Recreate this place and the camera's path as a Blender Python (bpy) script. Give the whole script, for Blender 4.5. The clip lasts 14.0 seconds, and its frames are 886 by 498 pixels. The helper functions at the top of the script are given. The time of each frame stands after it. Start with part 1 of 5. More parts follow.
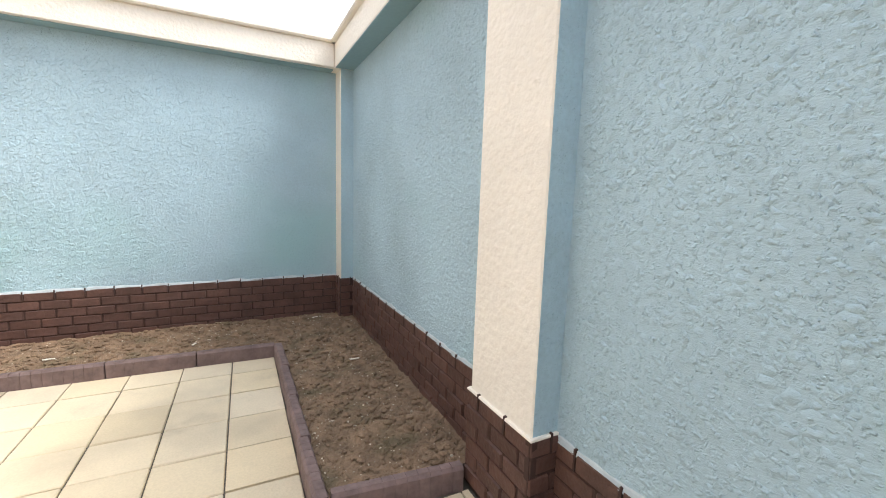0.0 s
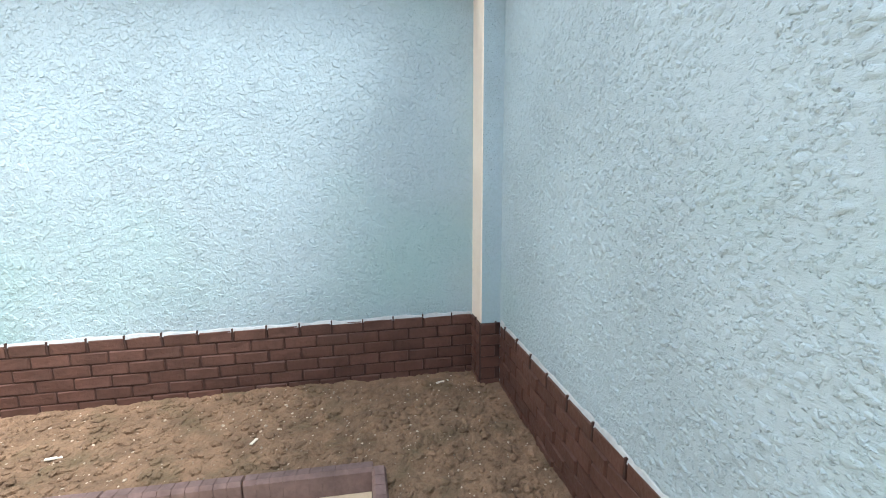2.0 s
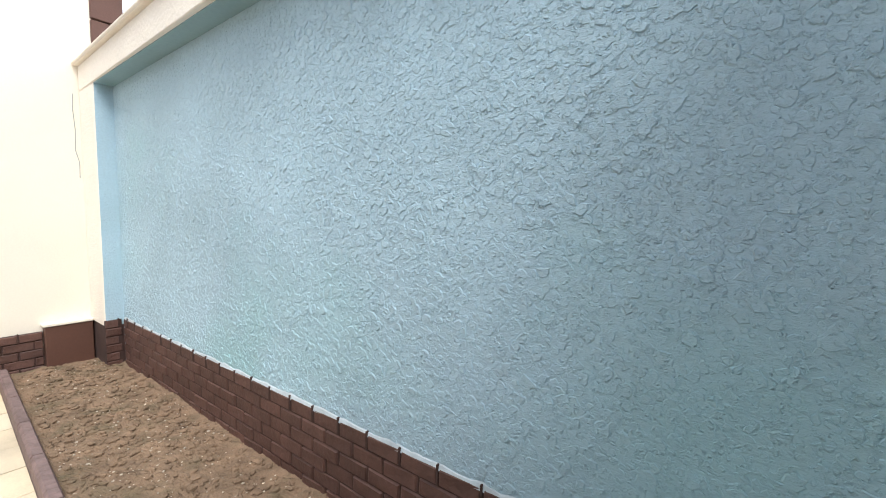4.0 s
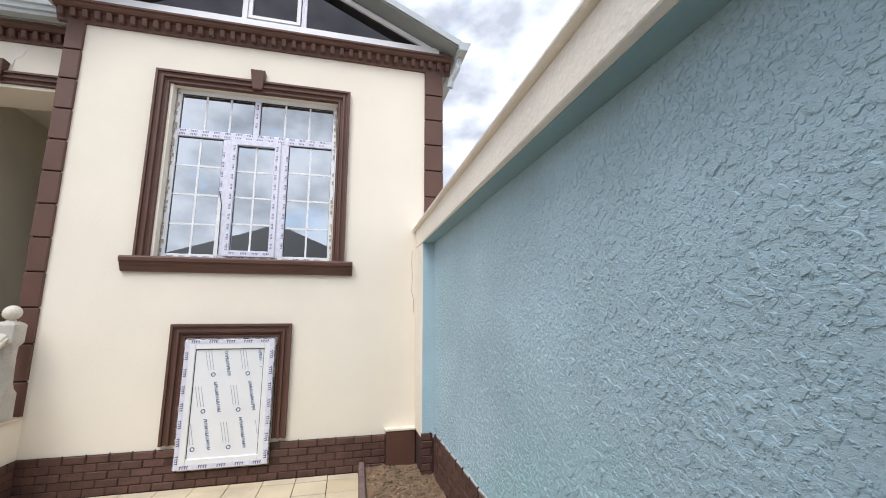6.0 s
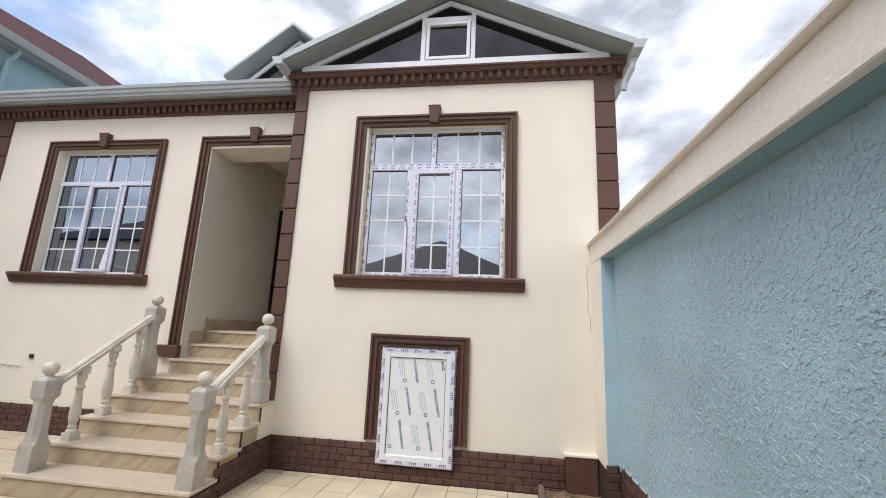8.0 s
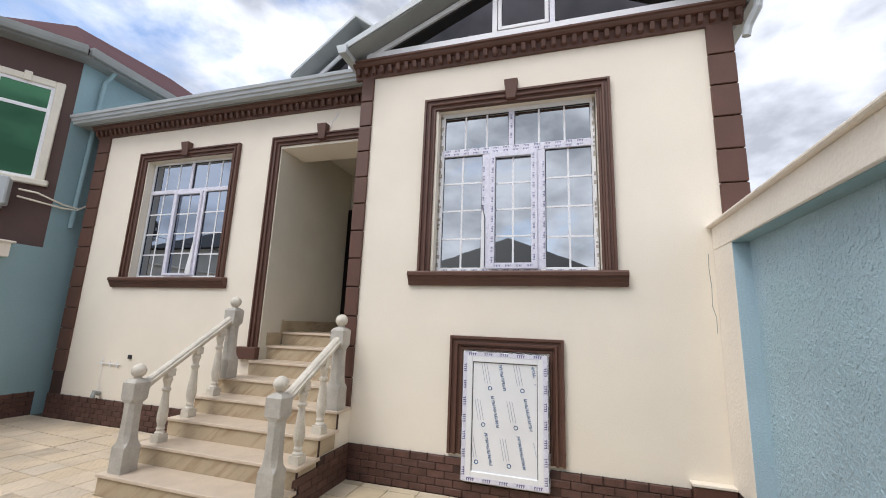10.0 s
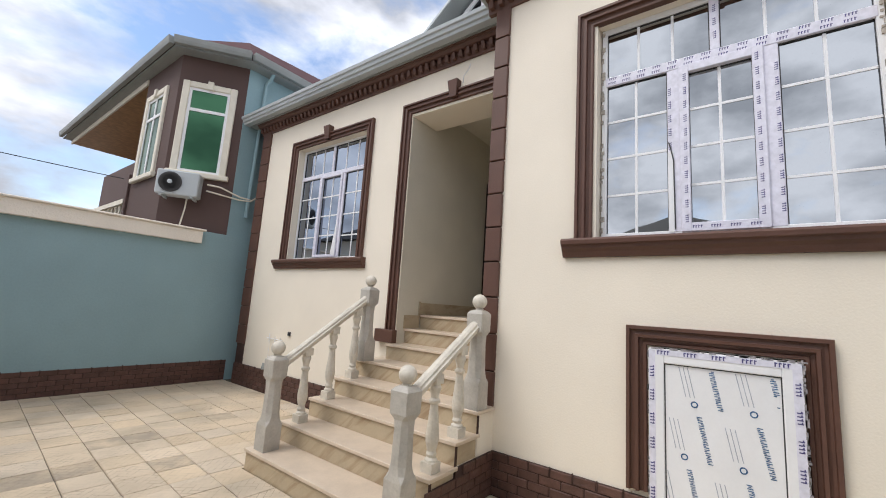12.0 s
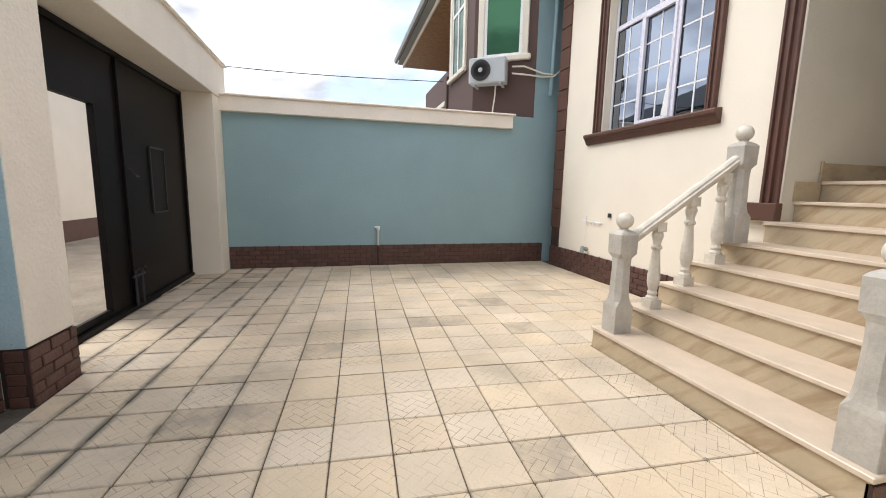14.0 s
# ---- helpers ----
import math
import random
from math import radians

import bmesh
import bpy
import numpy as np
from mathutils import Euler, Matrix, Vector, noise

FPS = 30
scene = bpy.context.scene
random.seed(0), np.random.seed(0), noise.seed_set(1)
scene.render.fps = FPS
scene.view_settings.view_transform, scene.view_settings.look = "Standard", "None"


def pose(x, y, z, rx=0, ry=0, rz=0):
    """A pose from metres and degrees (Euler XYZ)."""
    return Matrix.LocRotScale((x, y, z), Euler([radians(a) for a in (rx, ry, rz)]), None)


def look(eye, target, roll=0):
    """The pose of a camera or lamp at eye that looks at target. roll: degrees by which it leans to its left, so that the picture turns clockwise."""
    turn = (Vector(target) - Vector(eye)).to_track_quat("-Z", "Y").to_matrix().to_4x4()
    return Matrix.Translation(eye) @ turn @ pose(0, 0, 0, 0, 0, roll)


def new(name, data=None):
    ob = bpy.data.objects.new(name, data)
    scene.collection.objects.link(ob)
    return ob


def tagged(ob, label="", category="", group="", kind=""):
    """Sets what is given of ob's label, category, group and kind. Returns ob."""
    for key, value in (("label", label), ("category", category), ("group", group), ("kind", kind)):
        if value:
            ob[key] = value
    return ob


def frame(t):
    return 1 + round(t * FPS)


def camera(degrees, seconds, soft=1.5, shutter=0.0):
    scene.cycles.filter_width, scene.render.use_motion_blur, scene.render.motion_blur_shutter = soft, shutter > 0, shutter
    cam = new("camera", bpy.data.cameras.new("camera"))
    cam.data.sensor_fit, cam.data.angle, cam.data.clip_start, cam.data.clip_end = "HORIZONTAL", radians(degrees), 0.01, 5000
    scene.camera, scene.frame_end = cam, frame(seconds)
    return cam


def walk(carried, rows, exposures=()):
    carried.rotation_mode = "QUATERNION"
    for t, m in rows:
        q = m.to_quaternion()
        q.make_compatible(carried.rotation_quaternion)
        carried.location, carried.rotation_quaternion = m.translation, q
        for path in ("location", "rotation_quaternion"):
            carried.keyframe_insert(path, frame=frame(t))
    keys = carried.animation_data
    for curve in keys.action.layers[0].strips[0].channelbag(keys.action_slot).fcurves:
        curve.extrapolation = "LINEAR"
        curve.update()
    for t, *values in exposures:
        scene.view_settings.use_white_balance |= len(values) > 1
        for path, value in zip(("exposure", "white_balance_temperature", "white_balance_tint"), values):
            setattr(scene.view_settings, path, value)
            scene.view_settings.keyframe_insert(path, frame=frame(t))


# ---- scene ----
import itertools

PATH = [
    (0, (4.35, -4.287, 1.301), (5.254, -2.521, 1.042), 1.8),
    (0.5, (4.405, -3.869, 1.277), (5.018, -1.984, 1.01), 0.7),
    (1, (4.496, -3.411, 1.288), (4.951, -1.487, 0.983), -0.1),
    (1.5, (4.544, -2.987, 1.336), (4.961, -1.062, 0.993), -0.3),
    (2, (4.598, -2.55, 1.333), (4.959, -0.614, 0.984), -0.5),
    (4.3, (4.832, -1.075, 1.395), (3.397, 0.317, 1.326), 0.4),
    (4.5, (4.815, -1.002, 1.42), (3.236, 0.225, 1.388), -0.2),
    (5, (4.793, -0.99, 1.548), (3.003, -0.104, 1.657), -0.1),
    (5.5, (4.789, -1.052, 1.611), (2.918, -0.391, 1.86), -0.2),
    (6, (4.79, -1.061, 1.634), (2.876, -0.587, 1.972), -0.2),
    (6.5, (4.809, -1.134, 1.685), (2.869, -0.823, 2.056), 0.3),
    (7, (4.817, -1.195, 1.713), (2.857, -1.071, 2.093), 1.0),
    (7.5, (4.79, -1.243, 1.68), (2.83, -1.304, 2.077), 1.7),
    (8, (4.785, -1.283, 1.688), (2.841, -1.556, 2.069), 2.4),
    (8.5, (4.762, -1.366, 1.655), (2.848, -1.841, 1.988), 2.7),
    (8.7, (4.749, -1.424, 1.679), (2.843, -1.954, 1.97), 2.4),
    (10.8, (3.959, -1.679, 1.694), (2.11, -2.304, 2.129), 2.6),
    (11, (3.871, -1.742, 1.709), (2.034, -2.403, 2.145), 2.7),
    (11.2, (3.755, -1.854, 1.687), (1.943, -2.579, 2.123), 2.7),
    (11.5, (3.658, -1.95, 1.647), (1.903, -2.818, 2.053), 3.2),
    (12, (3.449, -2.013, 1.62), (1.874, -3.212, 1.906), 3.8),
    (12.5, (3.373, -2.104, 1.564), (2.084, -3.631, 1.664), 3.9),
    (13, (3.435, -2.305, 1.472), (2.463, -4.05, 1.382), 2.4),
    (13.3, (3.477, -2.486, 1.438), (2.661, -4.303, 1.258), 1.5),
    (13.5, (3.485, -2.579, 1.411), (2.772, -4.434, 1.186), 1.2),
    (14, (3.435, -2.879, 1.337), (2.935, -4.793, 1.049), 1.2),
]
cam = camera(95.6, 14.0, 1.0)
walk(cam, [(t, look(eye, target, roll)) for t, eye, target, roll in PATH], [(0, 1.73, 6400, 10), (0.5, 1.58, 6400, 10), (1, 1.72, 6400, 10), (2, 2.12, 6300, 11), (4.3, 1.3, 6100, 9), (5, 1.06, 6050, 10), (6.5, 0.81, 6100, 10), (8.5, 0.68, 6150, 11), (11, 0.64, 6200, 11), (12.5, 0.68, 6300, 11), (13.5, 0.98, 6350, 11), (14, 1.06, 6400, 11)])

# ---- sky and sun: bright broken cloud, a weak wide sun from the east-south-east ----
world = bpy.data.worlds.new("world")
scene.world = world
world.use_nodes = True
wt = world.node_tree
wn, wl = wt.nodes, wt.links
sky = wn.new("ShaderNodeTexSky")
sky.sky_type, sky.sun_disc = "NISHITA", False
sky.sun_elevation, sky.sun_rotation = radians(55), radians(121.6)
coord = wn.new("ShaderNodeTexCoord")
stretch = wn.new("ShaderNodeMapping")
stretch.inputs["Scale"].default_value = (1.0, 1.3, 2.4)
wl.new(coord.outputs["Generated"], stretch.inputs["Vector"])
puff = wn.new("ShaderNodeTexNoise")
puff.inputs["Scale"].default_value, puff.inputs["Detail"].default_value, puff.inputs["Roughness"].default_value = 2.6, 9, 0.58
puff.inputs["Distortion"].default_value = 0.25
wl.new(stretch.outputs["Vector"], puff.inputs["Vector"])
cover = wn.new("ShaderNodeValToRGB")
cover.color_ramp.elements[0].position, cover.color_ramp.elements[1].position = 0.20, 0.41
toward = wn.new("ShaderNodeVectorMath")
toward.operation = "DOT_PRODUCT"
toward.inputs[1].default_value = (-0.65, -0.75, 0.05)
wl.new(coord.outputs["Generated"], toward.inputs[0])
rift = wn.new("ShaderNodeMapRange")
rift.inputs["From Min"].default_value, rift.inputs["From Max"].default_value = 0.5, 1.0
wl.new(toward.outputs["Value"], rift.inputs["Value"])
clearing = wn.new("ShaderNodeMath")
clearing.operation = "MULTIPLY_ADD"
clearing.inputs[1].default_value = -0.29
wl.new(rift.outputs["Result"], clearing.inputs[0])
wl.new(puff.outputs["Fac"], clearing.inputs[2])
wl.new(clearing.outputs[0], cover.inputs["Fac"])
shade_noise = wn.new("ShaderNodeTexNoise")
shade_noise.inputs["Scale"].default_value, shade_noise.inputs["Detail"].default_value = 4.2, 7
wl.new(stretch.outputs["Vector"], shade_noise.inputs["Vector"])
cloud = wn.new("ShaderNodeValToRGB")
cloud.color_ramp.elements[0].color, cloud.color_ramp.elements[1].color = (0.40, 0.415, 0.455, 1), (0.86, 0.87, 0.92, 1)
cloud.color_ramp.elements[0].position, cloud.color_ramp.elements[1].position = 0.36, 0.60
wl.new(shade_noise.outputs["Fac"], cloud.inputs["Fac"])
bright = wn.new("ShaderNodeVectorMath")
bright.operation = "SCALE"
bright.inputs["Scale"].default_value = 6.3
wl.new(cloud.outputs["Color"], bright.inputs[0])
blend = wn.new("ShaderNodeMix")
blend.data_type = "RGBA"
wl.new(cover.outputs["Color"], blend.inputs["Factor"])
wl.new(sky.outputs["Color"], blend.inputs["A"])
wl.new(bright.outputs["Vector"], blend.inputs["B"])
wl.new(blend.outputs["Result"], wn["Background"].inputs["Color"])
wn["Background"].inputs["Strength"].default_value = 0.146

sun = new("sun", bpy.data.lights.new("sun", "SUN"))
sun.data.energy, sun.data.angle, sun.data.color = 1.25, radians(28), (1.0, 0.96, 0.90)
sun.matrix_world = look((6.5, -4, 11), (0, 0, 0))


# ---- materials ----
def material(name, colour, rough=0.8, metal=0.0, vary=0.12, scale=3.0, bump=0.0, bump_scale=60.0, stain=None, random_tone=0.0, spec=0.5):
    """A painted or mineral surface: two scales of tone, fine relief, optional stains, a tone of its own for each piece."""
    m = bpy.data.materials.new(name)
    m.use_nodes = True
    n, l = m.node_tree.nodes, m.node_tree.links
    p = n["Principled BSDF"]
    p.inputs["Roughness"].default_value, p.inputs["Metallic"].default_value = rough, metal
    p.inputs["Specular IOR Level"].default_value = spec
    c = n.new("ShaderNodeTexCoord")
    g = n.new("ShaderNodeNewGeometry")
    big = n.new("ShaderNodeTexNoise")
    big.inputs["Scale"].default_value, big.inputs["Detail"].default_value = scale, 6
    l.new(g.outputs["Position"], big.inputs["Vector"])
    fine = n.new("ShaderNodeTexNoise")
    fine.inputs["Scale"].default_value, fine.inputs["Detail"].default_value = bump_scale, 5
    l.new(g.outputs["Position"], fine.inputs["Vector"])
    mixer = n.new("ShaderNodeMath")
    mixer.operation = "MULTIPLY_ADD"
    mixer.inputs[1].default_value = 0.45
    l.new(fine.outputs["Fac"], mixer.inputs[0])
    l.new(big.outputs["Fac"], mixer.inputs[2])
    ramp = n.new("ShaderNodeValToRGB")
    lo, hi = [max(0, x * (1 - vary)) for x in colour], [min(1, x * (1 + vary)) for x in colour]
    ramp.color_ramp.elements[0].color, ramp.color_ramp.elements[1].color = (*lo, 1), (*hi, 1)
    ramp.color_ramp.elements[0].position, ramp.color_ramp.elements[1].position = 0.5, 0.95
    l.new(mixer.outputs[0], ramp.inputs["Fac"])
    out = ramp.outputs["Color"]
    if stain:
        blot = n.new("ShaderNodeTexNoise")
        blot.inputs["Scale"].default_value, blot.inputs["Detail"].default_value = scale * 0.6, 8
        l.new(g.outputs["Position"], blot.inputs["Vector"])
        sr = n.new("ShaderNodeValToRGB")
        sr.color_ramp.elements[0].position, sr.color_ramp.elements[1].position = 0.52, 0.72
        l.new(blot.outputs["Fac"], sr.inputs["Fac"])
        sm = n.new("ShaderNodeMix")
        sm.data_type = "RGBA"
        l.new(sr.outputs["Color"], sm.inputs["Factor"])
        l.new(out, sm.inputs["A"])
        sm.inputs["B"].default_value = (*stain, 1)
        out = sm.outputs["Result"]
    if random_tone:
        info = n.new("ShaderNodeObjectInfo")
        hv = n.new("ShaderNodeHueSaturation")
        mr = n.new("ShaderNodeMapRange")
        mr.inputs["To Min"].default_value, mr.inputs["To Max"].default_value = 1 - random_tone, 1 + random_tone
        l.new(info.outputs["Random"], mr.inputs["Value"])
        l.new(mr.outputs["Result"], hv.inputs["Value"])
        l.new(out, hv.inputs["Color"])
        out = hv.outputs["Color"]
    l.new(out, p.inputs["Base Color"])
    if bump:
        b = n.new("ShaderNodeBump")
        b.inputs["Strength"].default_value, b.inputs["Distance"].default_value = 1.0, bump
        l.new(fine.outputs["Fac"], b.inputs["Height"])
        l.new(b.outputs["Normal"], p.inputs["Normal"])
    return m


def spatter(name, colour, depth=0.006):
    """Spatter render: flat torn flakes a few centimetres across, lying over smaller crumbs and a fine drag."""
    m = material(name, colour, 0.75, vary=0.13, scale=1.1, spec=0.35, stain=tuple(c * k for c, k in zip(colour, (0.88, 0.99, 0.93))))
    n, l = m.node_tree.nodes, m.node_tree.links
    p = n["Principled BSDF"]
    g = n.new("ShaderNodeNewGeometry")
    torn = n.new("ShaderNodeTexNoise")
    torn.inputs["Scale"].default_value, torn.inputs["Detail"].default_value, torn.inputs["Roughness"].default_value = 34, 3, 0.6
    l.new(g.outputs["Position"], torn.inputs["Vector"])
    warp = n.new("ShaderNodeVectorMath")
    warp.operation = "MULTIPLY_ADD"
    warp.inputs[1].default_value = (0.042, 0.042, 0.042)
    l.new(torn.outputs["Color"], warp.inputs[0])
    l.new(g.outputs["Position"], warp.inputs[2])
    patch = n.new("ShaderNodeTexNoise")
    patch.inputs["Scale"].default_value, patch.inputs["Detail"].default_value = 4.5, 3
    l.new(g.outputs["Position"], patch.inputs["Vector"])

    def flakes(scale, low, high, edge):
        """Plateaus round scattered points: each has a reach and a height of its own."""
        v = n.new("ShaderNodeTexVoronoi")
        v.inputs["Scale"].default_value = scale
        l.new(warp.outputs["Vector"], v.inputs["Vector"])
        cell = n.new("ShaderNodeSeparateColor")
        l.new(v.outputs["Color"], cell.inputs["Color"])
        reach = n.new("ShaderNodeMapRange")
        reach.inputs["To Min"].default_value, reach.inputs["To Max"].default_value = low, high
        l.new(cell.outputs["Red"], reach.inputs["Value"])
        more = n.new("ShaderNodeMath")
        more.operation = "MULTIPLY_ADD"
        more.inputs[1].default_value = 0.5
        l.new(patch.outputs["Fac"], more.inputs[0])
        l.new(reach.outputs["Result"], more.inputs[2])
        inside = n.new("ShaderNodeMath")
        inside.operation = "SUBTRACT"
        l.new(more.outputs[0], inside.inputs[0])
        l.new(v.outputs["Distance"], inside.inputs[1])
        step = n.new("ShaderNodeMapRange")
        step.interpolation_type = "SMOOTHSTEP"
        step.inputs["From Min"].default_value, step.inputs["From Max"].default_value = 0.0, edge
        l.new(inside.outputs[0], step.inputs["Value"])
        tall = n.new("ShaderNodeMapRange")
        tall.inputs["To Min"].default_value, tall.inputs["To Max"].default_value = 0.35, 1.0
        l.new(cell.outputs["Green"], tall.inputs["Value"])
        out = n.new("ShaderNodeMath")
        out.operation = "MULTIPLY"
        l.new(step.outputs["Result"], out.inputs[0])
        l.new(tall.outputs["Result"], out.inputs[1])
        return out.outputs[0]

    large = flakes(30, -0.2, 0.45, 0.4)
    small = flakes(80, -0.10, 0.42, 0.45)
    drag = n.new("ShaderNodeTexNoise")
    drag.inputs["Scale"].default_value, drag.inputs["Detail"].default_value, drag.inputs["Roughness"].default_value = 150, 4, 0.65
    flat = n.new("ShaderNodeMapping")
    flat.inputs["Scale"].default_value = (0.6, 0.6, 1.6)
    l.new(g.outputs["Position"], flat.inputs["Vector"])
    l.new(flat.outputs["Vector"], drag.inputs["Vector"])
    crumbs = n.new("ShaderNodeMath")
    crumbs.operation = "MULTIPLY_ADD"
    crumbs.inputs[1].default_value = 0.35
    l.new(large, crumbs.inputs[0])
    l.new(small, crumbs.inputs[2])
    total = n.new("ShaderNodeMath")
    total.operation = "MULTIPLY_ADD"
    total.inputs[1].default_value = 0.8
    l.new(drag.outputs["Fac"], total.inputs[0])
    l.new(crumbs.outputs[0], total.inputs[2])
    b = n.new("ShaderNodeBump")
    b.inputs["Strength"].default_value, b.inputs["Distance"].default_value = 1.0, depth
    b.inputs["Filter Width"].default_value = 0.1
    l.new(total.outputs[0], b.inputs["Height"])
    l.new(b.outputs["Normal"], p.inputs["Normal"])
    return m


def marble(name, light, vein):
    """Beige stone cut across its bedding: slanting soft bands."""
    m = material(name, light, 0.32, vary=0.07, scale=6, random_tone=0.05)
    n, l = m.node_tree.nodes, m.node_tree.links
    p = n["Principled BSDF"]
    g = n.new("ShaderNodeNewGeometry")
    turn = n.new("ShaderNodeMapping")
    turn.inputs["Rotation"].default_value = (radians(-42), 0, radians(12))
    l.new(g.outputs["Position"], turn.inputs["Vector"])
    pull = n.new("ShaderNodeMapping")
    pull.inputs["Scale"].default_value = (3, 1.6, 13)
    l.new(turn.outputs["Vector"], pull.inputs["Vector"])
    w = n.new("ShaderNodeTexNoise")
    w.inputs["Scale"].default_value, w.inputs["Detail"].default_value, w.inputs["Roughness"].default_value, w.inputs["Distortion"].default_value = 1.0, 5, 0.6, 0.5
    l.new(pull.outputs["Vector"], w.inputs["Vector"])
    r = n.new("ShaderNodeValToRGB")
    r.color_ramp.elements[0].position, r.color_ramp.elements[1].position = 0.48, 0.74
    r.color_ramp.elements[1].color = (0.8, 0.8, 0.8, 1)
    l.new(w.outputs["Fac"], r.inputs["Fac"])
    mx = n.new("ShaderNodeMix")
    mx.data_type = "RGBA"
    old = p.inputs["Base Color"].links[0].from_socket
    l.new(r.outputs["Color"], mx.inputs["Factor"])
    l.new(old, mx.inputs["A"])
    mx.inputs["B"].default_value = (*vein, 1)
    l.new(mx.outputs["Result"], p.inputs["Base Color"])
    return m


def paver(name, colour, line, pressed=True):
    """Cast paving slab, more or less worn and dirty slab by slab; pressed: with a herringbone of small blocks in its face."""
    m = material(name, colour, 0.78, vary=0.13, scale=1.6, bump=0.002, bump_scale=90, stain=(0.40, 0.335, 0.245))
    n, l = m.node_tree.nodes, m.node_tree.links
    p = n["Principled BSDF"]
    g = n.new("ShaderNodeNewGeometry")
    c = n.new("ShaderNodeTexCoord")

    def calc(op, a, b=None, d=None):
        node = n.new("ShaderNodeMath")
        node.operation = op
        for i, x in enumerate((a, b, d)):
            if x is None:
                continue
            if isinstance(x, (int, float)):
                node.inputs[i].default_value = x
            else:
                l.new(x, node.inputs[i])
        return node.outputs[0]

    def noise(scale, detail, lo, hi, top=1.0, rough=0.6):
        t = n.new("ShaderNodeTexNoise")
        t.inputs["Scale"].default_value, t.inputs["Detail"].default_value, t.inputs["Roughness"].default_value = scale, detail, rough
        l.new(g.outputs["Position"], t.inputs["Vector"])
        r = n.new("ShaderNodeMapRange")
        r.inputs["From Min"].default_value, r.inputs["From Max"].default_value, r.inputs["To Max"].default_value = lo, hi, top
        l.new(t.outputs["Fac"], r.inputs["Value"])
        return r.outputs["Result"]

    def over(factor, colour_below, colour_above):
        mx = n.new("ShaderNodeMix")
        mx.data_type = "RGBA"
        l.new(factor, mx.inputs["Factor"])
        l.new(colour_below, mx.inputs["A"])
        mx.inputs["B"].default_value = (*colour_above, 1)
        return mx.outputs["Result"]

    # a number of its own for each slab
    info = n.new("ShaderNodeObjectInfo")
    slab = calc("FRACT", calc("MULTIPLY_ADD", g.outputs["Random Per Island"], 7.31, info.outputs["Random"]))
    slab2 = calc("FRACT", calc("MULTIPLY", slab, 13.7))
    slab3 = calc("FRACT", calc("MULTIPLY", slab, 57.1))
    # herringbone: blocks two units long, in units of 52 mm, laid on the diagonal
    turn = n.new("ShaderNodeMapping")
    turn.inputs["Rotation"].default_value = (0, 0, radians(45))
    turn.inputs["Scale"].default_value = (1 / 0.052,) * 3
    l.new(c.outputs["Object"], turn.inputs["Vector"])
    axes = n.new("ShaderNodeSeparateXYZ")
    l.new(turn.outputs["Vector"], axes.inputs["Vector"])
    u, v = axes.outputs["X"], axes.outputs["Y"]
    fu, fv = calc("FRACT", u), calc("FRACT", v)
    k = calc("FLOORED_MODULO", calc("SUBTRACT", calc("FLOOR", u), calc("FLOOR", v)), 4.0)
    lines = 0.0
    for near, skip in ((fv, 2), (calc("SUBTRACT", 1.0, fv), 3), (fu, 1), (calc("SUBTRACT", 1.0, fu), 0)):
        edge = calc("MULTIPLY", calc("LESS_THAN", near, 0.034), calc("GREATER_THAN", calc("ABSOLUTE", calc("SUBTRACT", k, skip)), 0.5))
        lines = calc("MAXIMUM", edge, lines)
    kept = calc("MULTIPLY", noise(7, 4, 0.38, 0.56), calc("MULTIPLY_ADD", slab2, 0.8, 0.2))
    hv = n.new("ShaderNodeHueSaturation")
    l.new(calc("MULTIPLY_ADD", slab, 0.13, 0.93), hv.inputs["Value"])
    l.new(calc("MULTIPLY_ADD", slab3, 0.22, 0.88), hv.inputs["Saturation"])
    l.new(p.inputs["Base Color"].links[0].from_socket, hv.inputs["Color"])
    out = over(calc("MULTIPLY", lines, kept), hv.outputs["Color"], line) if pressed else hv.outputs["Color"]
    # a few slabs soaked grey, blots of dirt over all
    soaked = calc("MULTIPLY", calc("GREATER_THAN", slab3, 0.96), noise(4, 6, 0.3, 0.6, 0.65))
    out = over(soaked, out, (0.26, 0.225, 0.185))
    out = over(noise(2.1, 9, 0.58, 0.76, 0.32, 0.68), out, (0.20, 0.165, 0.13))
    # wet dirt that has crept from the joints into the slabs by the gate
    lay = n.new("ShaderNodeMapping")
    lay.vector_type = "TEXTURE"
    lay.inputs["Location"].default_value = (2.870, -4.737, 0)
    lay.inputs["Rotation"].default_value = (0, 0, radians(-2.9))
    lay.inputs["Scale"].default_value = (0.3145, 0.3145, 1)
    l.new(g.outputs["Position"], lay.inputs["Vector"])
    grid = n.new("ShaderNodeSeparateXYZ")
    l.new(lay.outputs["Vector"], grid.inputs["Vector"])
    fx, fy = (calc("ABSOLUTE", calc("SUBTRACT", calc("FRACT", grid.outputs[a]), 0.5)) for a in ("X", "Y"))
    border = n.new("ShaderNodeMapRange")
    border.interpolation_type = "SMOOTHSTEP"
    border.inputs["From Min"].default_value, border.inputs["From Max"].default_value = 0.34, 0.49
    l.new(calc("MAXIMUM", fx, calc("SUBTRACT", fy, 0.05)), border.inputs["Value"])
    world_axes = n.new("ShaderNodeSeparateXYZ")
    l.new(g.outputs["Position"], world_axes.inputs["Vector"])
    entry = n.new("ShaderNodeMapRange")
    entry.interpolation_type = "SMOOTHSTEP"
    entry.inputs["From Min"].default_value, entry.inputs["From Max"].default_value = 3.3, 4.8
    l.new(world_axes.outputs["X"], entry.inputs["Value"])
